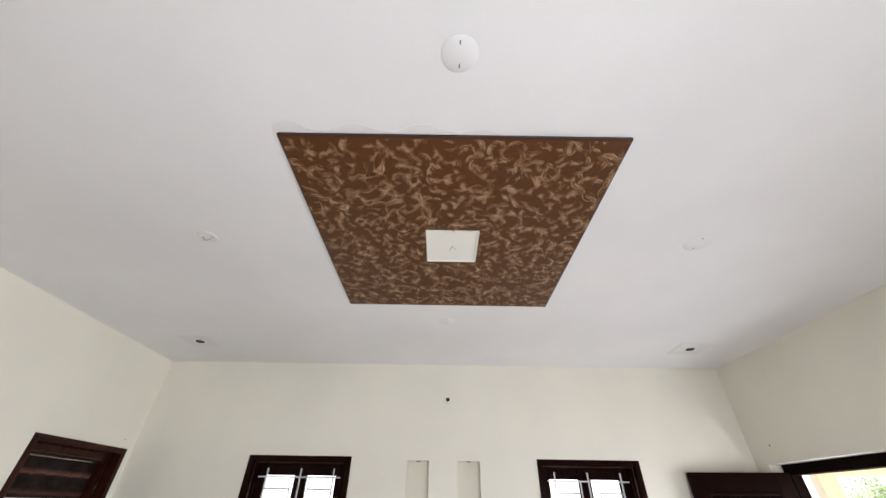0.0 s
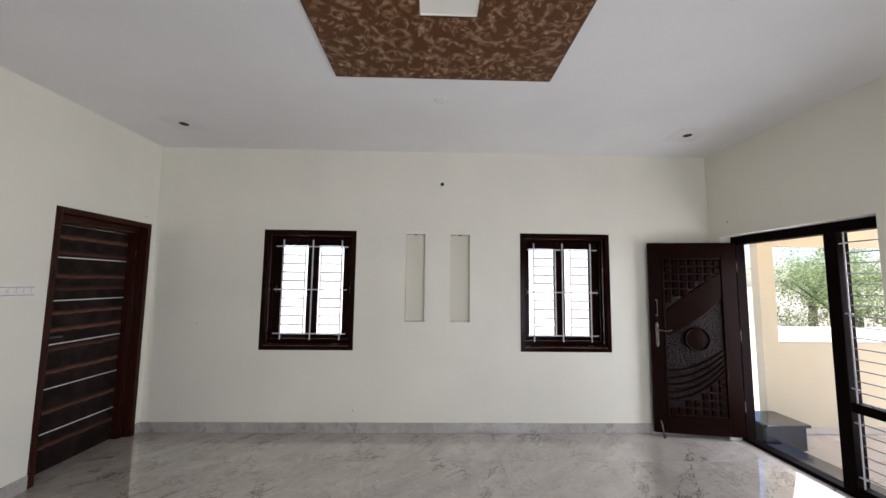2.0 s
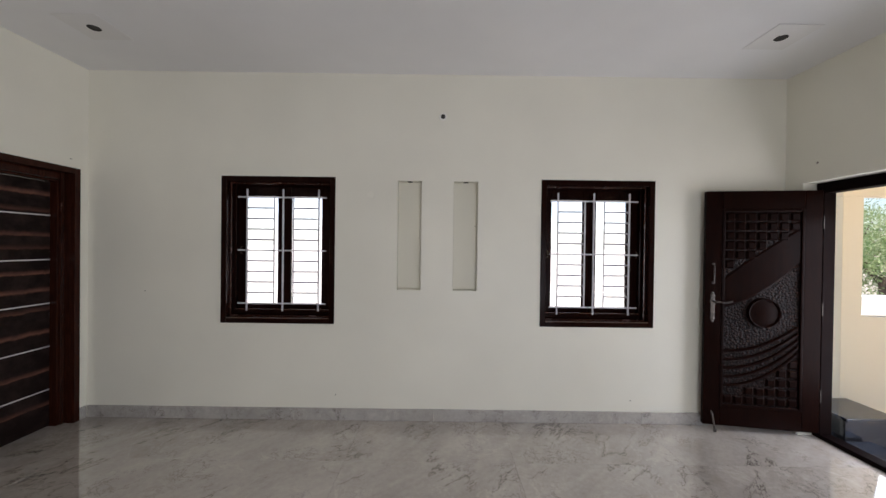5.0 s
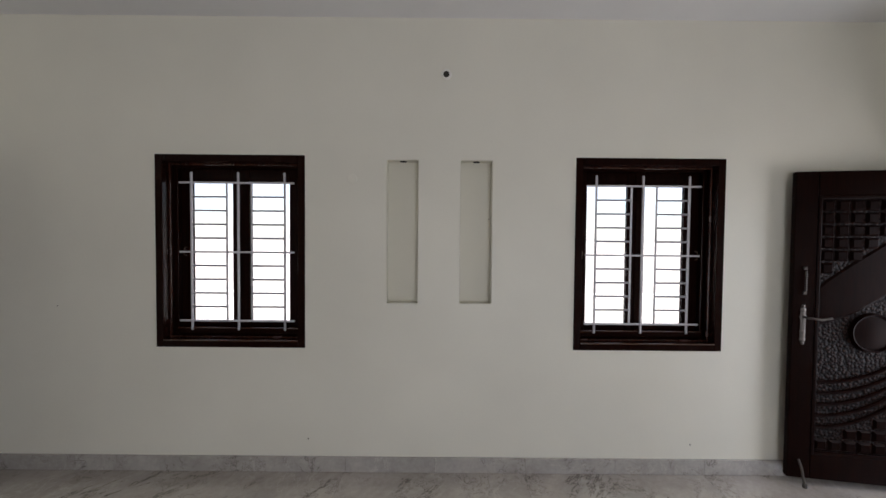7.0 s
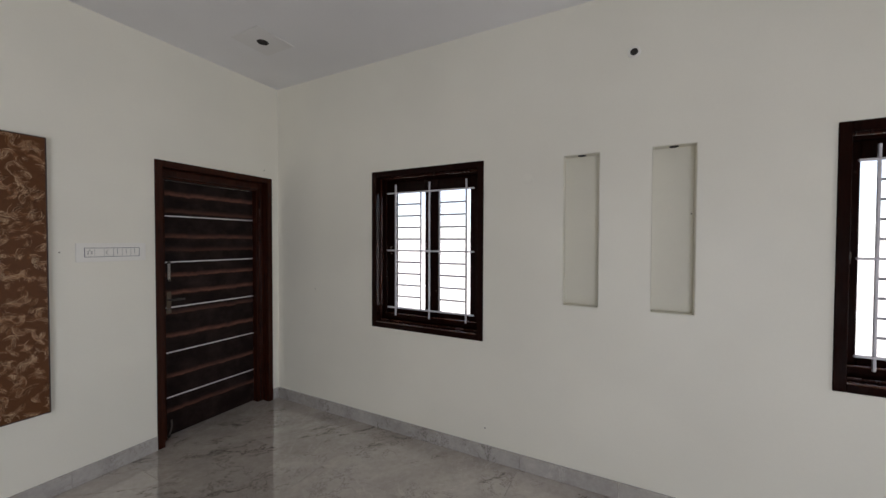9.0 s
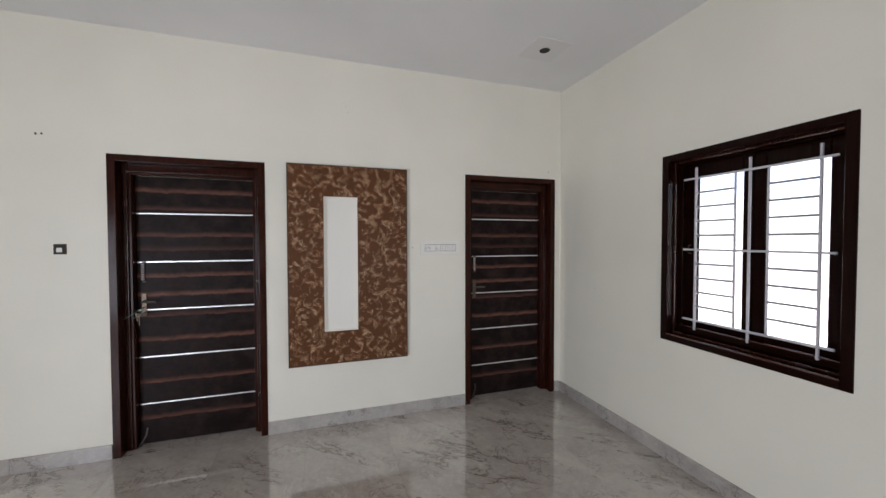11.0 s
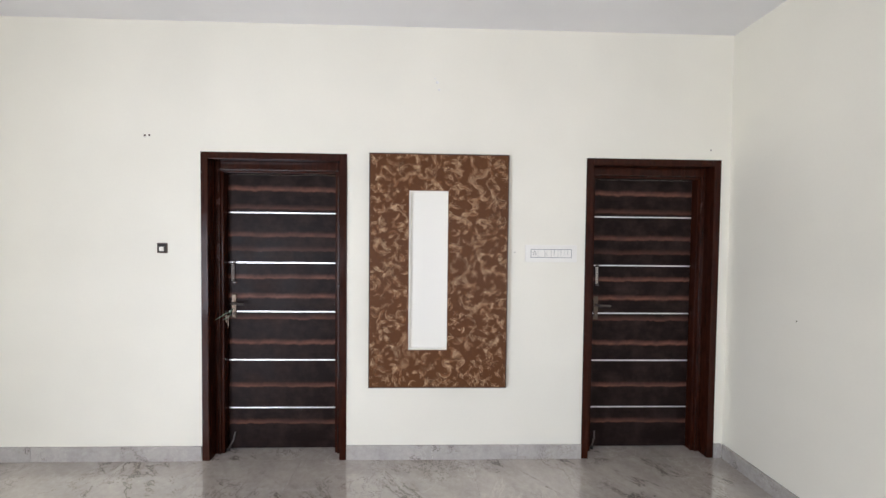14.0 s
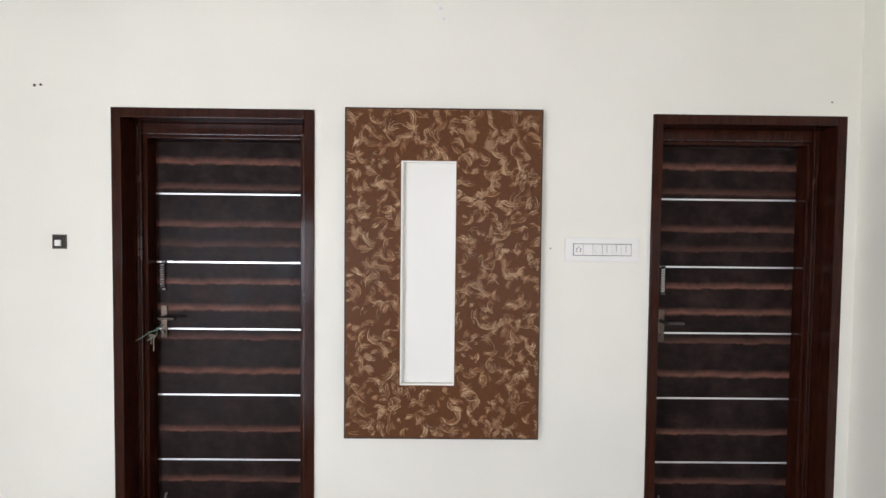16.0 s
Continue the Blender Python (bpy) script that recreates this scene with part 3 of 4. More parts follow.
# ---- entrance: frame, leaf, side grille ----
def make_entrance():
    root = thing("door_3", pose(3.44, 0, 0), "entrance frame of black-brown wood with a barred side light", kind="structure")
    y0, y1, h = MAIN[0], MAIN[1], MAIN[2]
    t = 0.10
    part("jamb", box(B(), 0, t, y1 - 0.065, y1 - 0.002, 0.0, h - 0.002, 0.004), M_WOOD_BLACK, root)
    part("jamb", box(B(), 0, t, y0 + 0.002, y0 + 0.065, 0.0, h - 0.002, 0.004), M_WOOD_BLACK, root)
    part("head", box(B(), 0, t, y0 + 0.066, y1 - 0.066, h - 0.085, h - 0.002, 0.004), M_WOOD_BLACK, root)
    part("post", box(B(), 0, t, 3.075, 3.172, 0.036, h - 0.086, 0.004), M_WOOD_BLACK, root)
    part("sill", box(B(), 0, t, y0 + 0.066, y1 - 0.066, 0.0, 0.035, 0.004), M_WOOD_BLACK, root)
    part("middle_rail", box(B(), 0.01, t - 0.01, y0 + 0.066, 3.074, 0.625, 0.695, 0.004), M_WOOD_BLACK, root)
    part("bottom_rail", box(B(), 0.01, t - 0.01, y0 + 0.066, 3.074, 0.036, 0.085, 0.004), M_WOOD_BLACK, root)
    for z0, z1 in ((0.085, 0.625), (0.695, h - 0.086)):
        for yy in (3.050, y0 + 0.085):
            part("grille_upright", box(B(), 0.026, 0.034, yy - 0.005, yy + 0.005, z0, z1, 0.0015), M_BAR, root, "white enamelled flat bar")
        n = max(2, round((z1 - z0) / 0.083))
        for i in range(1, n):
            z = z0 + (z1 - z0) * i / n
            part("grille_rod", rod(B(), (0.042, y0 + 0.07, z), (0.042, 3.07, z), 0.0042, 8), M_BAR_DARK, root, "thin grey grille rod")
    for z in (0.16, 0.55, 0.80, 1.36, 1.90):
        part("grille_rail", box(B(), 0.018, 0.026, 3.02, 3.10, z - 0.005, z + 0.005, 0.001), M_BAR, root)
    return root


make_entrance()


def make_main_leaf():
    L, z0, z1 = 0.850, 0.048, 2.010
    ang = math.degrees(math.atan2(4.175 - 4.035, 2.590 - 3.43))
    root = thing("main_door", pose(3.43, 4.035, 0, 0, 0, ang), "open carved dark brown wooden entrance door by the wall", "door")
    # local x from hinge to free edge; room face at +y
    s = 0.125
    y0, y1 = -0.018, 0.020
    part("stile", box(B(), 0, s, y0, y1, z0, z1, 0.004), M_WOOD_MAIN, root)
    part("stile", box(B(), L - s, L, y0, y1, z0, z1, 0.004), M_WOOD_MAIN, root)
    part("rail", box(B(), s, L - s, y0, y1, z0, z0 + 0.16, 0.004), M_WOOD_MAIN, root)
    part("rail", box(B(), s, L - s, y0, y1, z1 - 0.15, z1, 0.004), M_WOOD_MAIN, root)
    px0, px1, pz0, pz1 = s, L - s, z0 + 0.16, z1 - 0.15
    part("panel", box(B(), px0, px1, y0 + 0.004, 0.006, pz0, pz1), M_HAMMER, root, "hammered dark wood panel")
    for q in ((px0, px0 + 0.022, pz0, pz1), (px1 - 0.022, px1, pz0, pz1), (px0 + 0.022, px1 - 0.022, pz0, pz0 + 0.022), (px0 + 0.022, px1 - 0.022, pz1 - 0.022, pz1)):
        part("moulding", box(B(), q[0], q[1], 0.005, 0.024, q[2], q[3], 0.006, 2), M_WOOD_MAIN, root)
    ix0, ix1, iz0, iz1 = px0 + 0.024, px1 - 0.024, pz0 + 0.024, pz1 - 0.024
    W, H = ix1 - ix0, iz1 - iz0
    n = 7
    c = W / n
    # u from the free edge (0) to the hinge (1)
    for i in range(n):
        for j in range(int(H / c) + 1):
            u, v = (i + 0.5) / n, (j + 0.5) * c / H
            w = 1 - v
            lower = v < 0.055 + 0.20 * u ** 1.6
            upper = w > 0.68 + 0.25 * u
            for z in ([iz0 + (j + 0.5) * c] if lower else []) + ([iz1 - (j + 0.5) * c] if upper else []):
                x = ix1 - (i + 0.5) * c
                bm = box(B(), -c * 0.44, c * 0.44, 0.0, 0.014, -c * 0.44, c * 0.44)
                top = [vv for vv in bm.verts if vv.co.y > 0.01]
                for vv in top:
                    vv.co.x *= 0.66
                    vv.co.z *= 0.66
                ob = part("carved_block", bm, M_WOOD_MAIN, root)
                ob.location = (x, 0.0055, z)
    # sweeping ridges
    for k in range(5):
        pts = []
        for i in range(15):
            u = i / 14
            v = 0.095 + 0.045 * k + (0.185 - 0.012 * k) * u ** 2.0
            pts.append((ix1 - u * W * 0.985, 0.008, iz0 + v * H))
        part("carved_ridge", tube(B(), pts, 0.0125, 8), M_WOOD_MAIN, root, "", True)
    # plain band above the medallion
    bm = B()
    vs = []
    for i in range(13):
        u = i / 12
        lo, hi = 0.50 + 0.10 * u + 0.14 * u * u, 0.655 + 0.265 * u ** 0.9
        vs.append([bm.verts.new((ix1 - u * W, y, iz0 + vv * H)) for y, vv in ((0.006, lo), (0.013, lo + 0.01), (0.013, hi - 0.01), (0.006, hi))])
    for p, q in zip(vs, vs[1:]):
        for a, b in ((0, 1), (1, 2), (2, 3)):
            bm.faces.new((p[a], q[a], q[b], p[b]))
    part("carved_band", bm, M_WOOD_MAIN, root)
    mx, mz = (ix0 + ix1) / 2 - 0.02, iz0 + 0.480 * H
    m = pose(mx, 0.006, mz, -90, 0, 0)
    part("medallion", lathe(B(), [(0, 0.018), (0.06, 0.017), (0.100, 0.010), (0.106, 0.010), (0.110, 0.022), (0.117, 0.024), (0.122, 0.012), (0.125, 0.0)], m, 40), M_WOOD_MAIN, root, "turned round medallion", True)
    hx = L - 0.058
    bm = box(B(), hx - 0.015, hx + 0.015, 0.019, 0.026, 0.955, 1.125, 0.004, 2)
    for zz, rr in ((1.135, 0.019), (1.158, 0.011), (0.945, 0.019), (0.922, 0.011), (1.09, 0.021), (0.995, 0.018)):
        lathe(bm, [(0, 0.010), (rr * 0.5, 0.009), (rr * 0.85, 0.006), (rr, 0.0)], pose(hx, 0.019, zz, -90, 0, 0), 16)
    part("lock_plate", bm, M_PEWTER, root, "ornate aged steel lock plate", True)
    part("lever", tube(B(), [(hx, 0.026, 1.09), (hx, 0.068, 1.09), (hx - 0.02, 0.072, 1.09), (hx - 0.07, 0.070, 1.083), (hx - 0.125, 0.070, 1.095)], 0.0075), M_PEWTER, root, "curved steel lever", True)
    bm = B()
    for i in range(9):
        bmesh.ops.create_icosphere(bm, subdivisions=1, radius=0.0075, matrix=pose(hx - 0.005, 0.030, 1.262 + i * 0.0145))
    part("safety_chain", bm, M_PEWTER, root, "beaded steel safety chain", True)
    for z in (1.243, 1.40):
        part("chain_bracket", box(B(), hx - 0.010, hx + 0.010, 0.019, 0.034, z - 0.009, z + 0.009, 0.002), M_PEWTER, root)
    part("door_stopper", tube(B(), [(hx, 0.026, 0.17), (hx - 0.004, 0.045, 0.13), (hx - 0.012, 0.062, 0.035)], 0.007), M_PEWTER, root, "steel kick-down door stopper", True)
    part("rubber_foot", lathe(B(), [(0, 0), (0.013, 0), (0.013, 0.02), (0, 0.02)], pose(hx - 0.014, 0.062, 0.012), 12), M_PEWTER, root, "", True)
    for z in (0.35, 1.05, 1.75):
        part("hinge", rod(B(), (-0.004, 0.022, z - 0.05), (-0.004, 0.022, z + 0.05), 0.004, 10), M_PEWTER, root)
    return root


def hammered():
    m, nt, b = material("hammered_wood", (0.03, 0.014, 0.009), 0.5)
    b.inputs["Specular IOR Level"].default_value = 0.10
    v = coords(nt)
    vo = nt.nodes.new("ShaderNodeTexVoronoi")
    vo.inputs["Scale"].default_value = 55
    nt.links.new(v, vo.inputs["Vector"])
    # Shade in the creases between lumps is painted in: colour darkens with depth.
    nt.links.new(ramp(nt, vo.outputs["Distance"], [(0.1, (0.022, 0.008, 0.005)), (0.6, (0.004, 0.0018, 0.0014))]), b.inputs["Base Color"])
    bump(nt, b, calc(nt, "MULTIPLY", vo.outputs["Distance"], -1.0), 0.8, 0.01)
    return m


M_HAMMER = hammered()
make_main_leaf()

# ---- combed plaster panels ----
def comb_strokes(parent, w, h, inset, face, seed):
    """Overlapping trowel sweeps, each a thin brown lap with gold crescent lines along it; the panel looks to -y."""
    r = random.Random(seed)
    x0, x1, z0, z1 = inset
    step = 0.040
    spots = [((i + r.uniform(-0.2, 1.2)) * step, (j + r.uniform(-0.2, 1.2)) * step) for i in range(int(w / step) + 1) for j in range(int(h / step) + 1)]
    r.shuffle(spots)

    def on(x, z, e=0.001):
        return e < x < w - e and e < z < h - e and not (x0 - e < x < x1 + e and z0 - e < z < z1 + e)
    laps, lap_faces, lines, line_faces = [], [], [], []
    for n, (cx, cz) in enumerate(spots):
        y = -face - 0.0002 - n * 6e-6
        rad, turn, span, squash = r.uniform(0.030, 0.062), r.uniform(0, 2 * math.pi), r.uniform(1.4, 3.2), r.uniform(0.65, 1.0)
        way = r.choice((-1, 1))
        ca, sa = math.cos(turn), math.sin(turn)

        def at(q, a):
            # inner lines slide towards the outer side, so that they bunch like a crescent
            u = q * math.cos(a) + (1 - q) * 0.42
            v = way * q * math.sin(a) * squash
            return cx + rad * (u * ca - v * sa), cz + rad * (u * sa + v * ca)
        steps = 12
        for i in range(steps):
            a, b2 = (i / steps - 0.5) * span * 0.8, ((i + 1) / steps - 0.5) * span * 0.8
            quad = [at(0.62, a), at(1.06, a), at(1.06, b2), at(0.62, b2)]
            if all(on(*q) for q in quad):
                k = len(laps)
                laps += [(px, y, pz) for px, pz in quad]
                lap_faces.append((k, k + 1, k + 2, k + 3))
        count = r.randint(3, 7)
        for line in range(count):
            q = 0.36 + 0.66 * (line + r.uniform(-0.25, 0.25)) / max(1, count - 1)
            s0, s1 = -0.5 + r.uniform(0, 0.28), 0.5 - r.uniform(0, 0.28)
            wide = r.uniform(0.030, 0.060) if line < count - 1 else r.uniform(0.045, 0.075)
            gap = r.uniform(0.1, 0.9) if r.random() < 0.5 else 9.0
            ring = []
            for i in range(steps + 1):
                t = i / steps
                a = (s0 + (s1 - s0) * t) * span
                half = wide * (0.12 + math.sin(math.pi * t) ** 0.7) * r.uniform(0.55, 1.25) / 2
                ring.append((at(q - half, a), at(q + half, a)))
            for i in range(steps):
                if abs(i / steps - gap) < 0.07:
                    continue
                quad = [ring[i][0], ring[i][1], ring[i + 1][1], ring[i + 1][0]]
                if all(on(*p) for p in quad):
                    k = len(lines)
                    lines += [(px, y - 4e-6 - len(spots) * 4.5e-6, pz) for px, pz in quad]
                    line_faces.append((k, k + 1, k + 2, k + 3))
    for nm, vs, fs, mat, text in (("plaster_lap", laps, lap_faces, M_SWIRL, "overlapping brown trowel laps"), ("comb_line", lines, line_faces, M_GOLD, "fine gold crescent comb lines")):
        bm = B()
        me = bpy.data.meshes.new(nm)
        me.from_pydata(vs, [], fs)
        bm.from_mesh(me)
        bpy.data.meshes.remove(me)
        bmesh.ops.remove_doubles(bm, verts=bm.verts, dist=2e-6)
        part(nm, bm, mat, parent, text, kind="stuff")


def plaster_panel(name, w, h, inset, depth, m, label, category):
    """w by h, face at y -depth, with a white inset x0, x1, z0, z1."""
    root = thing(name, m, label, category)
    x0, x1, z0, z1 = inset
    bm = wall_mesh(w, h, depth, [(x0, x1, z0, z1, None)])
    bm.transform(pose(0, -depth, 0))
    part("textured_field", bm, M_SWIRL, root)
    for q in ((-0.006, 0.0, -0.006, h + 0.006), (w, w + 0.006, -0.006, h + 0.006), (0.0, w, -0.006, 0.0), (0.0, w, h, h + 0.006)):
        part("edge", box(B(), q[0], q[1], -depth - 0.002, -0.0005, q[2], q[3]), M_EDGE, root, "dark brown painted edge")
    bm = B()
    l = 0.006
    for q in ((x0, x0 + l, z0, z1), (x1 - l, x1, z0, z1), (x0 + l, x1 - l, z0, z0 + l), (x0 + l, x1 - l, z1 - l, z1)):
        box(bm, q[0], q[1], -depth - 0.002, -0.004, q[2], q[3])
    box(bm, x0 + l, x1 - l, -0.006, -0.002, z0 + l, z1 - l)
    part("inset", bm, M_WHITE, root, "plain white recessed inset")
    comb_strokes(root, w, h, inset, depth, len(name))
    return root


PY, PZ = (1.715, 2.660), (0.526, 2.129)
plaster_panel("wall_panel", PY[1] - PY[0], PZ[1] - PZ[0], (1.982 - PY[0], 2.248 - PY[0], 0.787 - PZ[0], 1.882 - PZ[0]), 0.03,
              pose(XW, PY[0], PZ[0], 0, 0, 90), "brown and gold swirl-combed plaster panel round a white upright inset", "wall panel")
plaster_panel("ceiling_panel", PANEL[1] - PANEL[0], PANEL[3] - PANEL[2], (0.192 - PANEL[0], 0.497 - PANEL[0], 1.83 - PANEL[2], 2.15 - PANEL[2]), 0.012,
              Matrix.Translation((PANEL[0], PANEL[2], CEIL)) @ Matrix(((1, 0, 0, 0), (0, 0, 1, 0), (0, 1, 0, 0), (0, 0, 0, 1))),
              "brown and gold swirl-combed square ceiling panel with a white centre box", "ceiling panel")


smear = thing("plaster_smear", pose(PANEL[0], PANEL[2], CEIL), "ragged thin line of fresh plaster along the ceiling panel", "plaster")
bm = B()
rnd = random.Random(5)
row = []
for i in range(41):
    x = -0.02 + 0.98 * i / 40
    d = 0.028 + 0.022 * math.sin(i * 0.55) + rnd.uniform(-0.006, 0.006)
    d *= min(1, (40 - i) / 8)
    row.append([bm.verts.new(p) for p in ((x, -0.008, -0.0004), (x, -0.008, -0.0035), (x, -0.010 - d, -0.0025), (x, -0.011 - d, -0.0004))])
for p, q in zip(row, row[1:]):
    for a in range(3):
        bm.faces.new((p[a], q[a], q[a + 1], p[a + 1]))
part("smear", bm, M_PATCH, smear)

# ---- small fittings ----
def ceiling_hole(x, y):
    root = thing("light_point", pose(x, y, CEIL), "square plaster patch round an empty light hole in the ceiling", "ceiling fitting", "unfitted ceiling light points")
    bm = box(B(), -0.15, 0.15, -0.15, 0.15, -0.0060, -0.0005, 0.003)
    part("patch", bm, M_PATCH, root)
    part("pipe_hole", lathe(B(), [(0, -0.0085), (0.034, -0.0085), (0.037, -0.0095), (0.040, -0.007)], Matrix(), 24), M_DARK, root, "dark open conduit end", True)
    return root


for x, y in ((-2.05, 3.62), (2.70, 3.63), (-1.95, 0.67), (2.62, 0.67)):
    ceiling_hole(x, y)


def blank_cap(m, r, label, category="blanking cap", group="round blank covers on the ceiling", mat=M_CEIL, slots=True):
    root = thing("blank_cover", m, label, category, group)
    part("disc", lathe(B(), [(0, -0.005), (r * 0.93, -0.0045), (r, -0.002), (r, -0.0005)], Matrix(), 40), mat, root, "", True)
    for s in (-1, 1) if slots else ():
        part("slot", box(B(), -0.0018, 0.0018, s * r * 0.62 - 0.007, s * r * 0.62 + 0.007, -0.0054, -0.0046), M_DARK, root)
    return root


for x, y, r in ((0.33, 3.08, 0.065), (1.79, 1.93, 0.075), (0.34, 0.86, 0.065)):
    blank_cap(pose(x, y, CEIL), r, "round white blank cover on the ceiling")
hook = thing("fan_hook", pose(-1.10, 1.94, CEIL), "steel fan hook in a shallow plaster cup in the ceiling", "ceiling hook")
part("cup", lathe(B(), [(0.030, -0.003), (0.036, -0.006), (0.052, -0.005), (0.058, -0.0005)], Matrix(), 32), M_PATCH, hook, "", True)
part("recess", lathe(B(), [(0, -0.002), (0.031, -0.002)], Matrix(), 24), M_WHITE, hook)
part("hook_bar", tube(B(), [(-0.028, 0, -0.002), (-0.020, 0, -0.018), (0.0, 0, -0.028), (0.020, 0, -0.018), (0.028, 0, -0.002)], 0.005), M_STEEL, hook, "", True)
wires = thing("fan_wires", pose(0.345, 1.99, CEIL - 0.0065), "three thin cut wires hanging from the ceiling panel's white centre", "wires")
for k, (dx, dy) in enumerate(((0.018, 0.006), (-0.012, 0.016), (0.002, -0.018))):
    part("wire", tube(B(), [(0, 0, 0.0), (dx * 0.4, dy * 0.4, -0.010), (dx, dy, -0.014), (dx * 1.4, dy * 1.4, -0.015 - 0.002 * k)], 0.0014, 6), M_BAR_DARK, wires, "", True)
blank_cap(pose(-0.25, YN, 1.955, -90, 0, 0), 0.032, "small round painted blank cover on the wall", "blanking cap", "wall covers", M_WALL, False)

hole = thing("conduit_opening", pose(0.363, YN, 2.638, -90, 0, 0), "open dark conduit end with a plaster ring high on the wall", "wall fitting")
part("ring", lathe(B(), [(0.020, -0.004), (0.022, -0.008), (0.032, -0.006), (0.036, -0.0005)], Matrix(), 28), M_WHITE, hole, "", True)
part("hollow", lathe(B(), [(0, -0.003), (0.021, -0.003)], Matrix(), 28), M_DARK, hole)

# switch board
sb = thing("switch_board", pose(XW, 2.79, 1.40, 0, 0, 90), "white modular switch plate with a socket and switches beside the door", "switch board")
part("plate", box(B(), 0, 0.365, -0.010, 0, 0, 0.12, 0.004, 2), M_PLASTIC, sb)
part("surround", box(B(), 0.0395, 0.3275, -0.0115, -0.0095, 0.0305, 0.0905), M_LINE, sb, "thin grey line round the modules")
for i in range(6):
    x = 0.0425 + i * 0.0472
    mod = part("module", box(B(), x, x + 0.0455, -0.0145, -0.011, 0.0335, 0.0875, 0.001), M_PLASTIC, sb)
    if i == 0:
        for dx, dz in ((0, 0.012), (-0.009, -0.008), (0.009, -0.008), (-0.009, 0.003), (0.009, 0.003)):
            part("socket_hole", rod(B(), (x + 0.023 + dx, -0.0155, 0.061 + dz), (x + 0.023 + dx, -0.0140, 0.061 + dz), 0.0032, 10), M_DARK, mod)
    elif i == 2:
        part("dial", lathe(B(), [(0, 0.012), (0.015, 0.012), (0.018, 0.0)], pose(x + 0.023, -0.0145, 0.061, 90, 0, 0), 24), M_PLASTIC, mod, "", True)
    elif i > 2:
        part("rocker", box(B(), x + 0.021, x + 0.0445, -0.0175, -0.014, 0.035, 0.086, 0.001), M_PLASTIC, mod)
        part("rocker_mark", box(B(), x + 0.019, x + 0.0208, -0.0150, -0.014, 0.050, 0.086), M_BAR_DARK, mod)

so = thing("open_back_box", pose(XW, 0.270, 1.438, 0, 0, 90), "open brown wall box with a white fitting inside", "wall box")
part("rim", box(B(), 0, 0.070, -0.003, 0, 0, 0.070, 0.001), M_BOX, so)
part("fitting", box(B(), 0.018, 0.048, -0.011, -0.003, 0.014, 0.044, 0.004, 2), M_PLASTIC, so)
part("hollow", box(B(), 0.006, 0.064, -0.0045, -0.003, 0.006, 0.064), M_DARK, so)

for y, z, r in ((0.195, 2.232, 0.008), (0.225, 2.235, 0.007), (4.10, 2.20, 0.005), (2.72, 1.465, 0.004)):
    hm = thing("nail_hole", pose(XW, y, z), "small chip in the wall plaster", "plaster chip", "small chips in the west wall")
    part("chip", lathe(B(), [(0, 0.0012), (r, 0.001), (r, 0.0)], pose(0, 0, 0, 0, 90, 0), 7), M_BOX, hm)

for x, z, r in ((2.02, 0.20, 0.005), (-0.54, 0.22, 0.005), (0.66, 1.70, 0.004), (-2.2, 1.1, 0.004)):
    hm = thing("nail_hole", pose(x, YN if x != 0.66 else YN + 0.0695, z), "tiny chip in the cream wall plaster", "plaster chip", "small chips in the north wall")
    part("chip", lathe(B(), [(0, 0.0012), (r, 0.001), (r, 0.0)], pose(0, 0, 0, 90, 0, 0), 7), M_BOX, hm)
for y, z, r in ((2.166, 2.63, 0.010), (2.18, 2.58, 0.008), (2.15, 2.655, 0.005)):
    hm = thing("filled_hole", pose(XW, y, z), "small pale filled hole in the cream wall plaster", "plaster chip", "filled holes in the cream wall")
    part("filler", lathe(B(), [(0, 0.0030), (r * 0.5, 0.0028), (r, 0.0)], pose(0, 0, 0, 0, 90, 0), 9), M_PATCH, hm, "", True)
hm = thing("nail_hole", pose(XE, 3.976, 2.22), "small dark chip above the entrance frame", "plaster chip")
part("chip", lathe(B(), [(0, 0.0012), (0.008, 0.001), (0.008, 0.0)], pose(0, 0, 0, 0, -90, 0), 7), M_BOX, hm)

# keys tied to the south door's lever
keys = thing("key_bunch", pose(XW - 0.073, DOORS[0][0] + 0.133, 0.998), "steel keys hanging on green twine from the door lock", "keys")
part("twine", tube(B(), [(0.0, 0.03, 0.03), (0.005, 0.01, 0.02), (0.01, -0.01, 0.015), (0.012, -0.045, -0.01), (0.012, -0.08, -0.03)], 0.003, 6), M_TWINE, keys, "", True)
part("twine_loop", tube(B(), [(-0.045, 0.02, 0.04), (0.0, 0.02, 0.035), (0.01, 0.025, 0.0), (0.005, -0.01, -0.02), (0.0, -0.03, -0.03)], 0.003, 6), M_TWINE, keys, "", True)
for yy, zz, ln in ((0.003, -0.085, 0.085), (-0.010, -0.050, 0.055)):
    bm = box(B(), 0.004, 0.0055, yy, yy + 0.005, zz, zz + ln - 0.018)
    lathe(bm, [(0.004, -0.001), (0.010, -0.001), (0.010, 0.001), (0.004, 0.001)], pose(0.005, yy + 0.0025, zz + ln - 0.010, 0, 90, 0), 12)
    part("key", bm, M_BRONZE, keys)

# ---- the porch ----
porch = thing("porch", pose(3.56, 0, 0), "yellow-cream painted porch with a low wall, pier and beam", kind="structure")
PX1 = 6.6
part("porch_slab", box(B(), 0.002, PX1 - 3.56, -1.0, 4.62, -0.45, -0.082), M_GROUT, porch)
part("pier", box(B(), 0.450, 0.64, 4.40, 4.50, -0.08, 2.02, 0.004), M_PORCH, porch)
part("low_wall", box(B(), 0.641, PX1 - 3.56, 4.42, 4.50, -0.08, 0.925, 0.004), M_PORCH, porch)
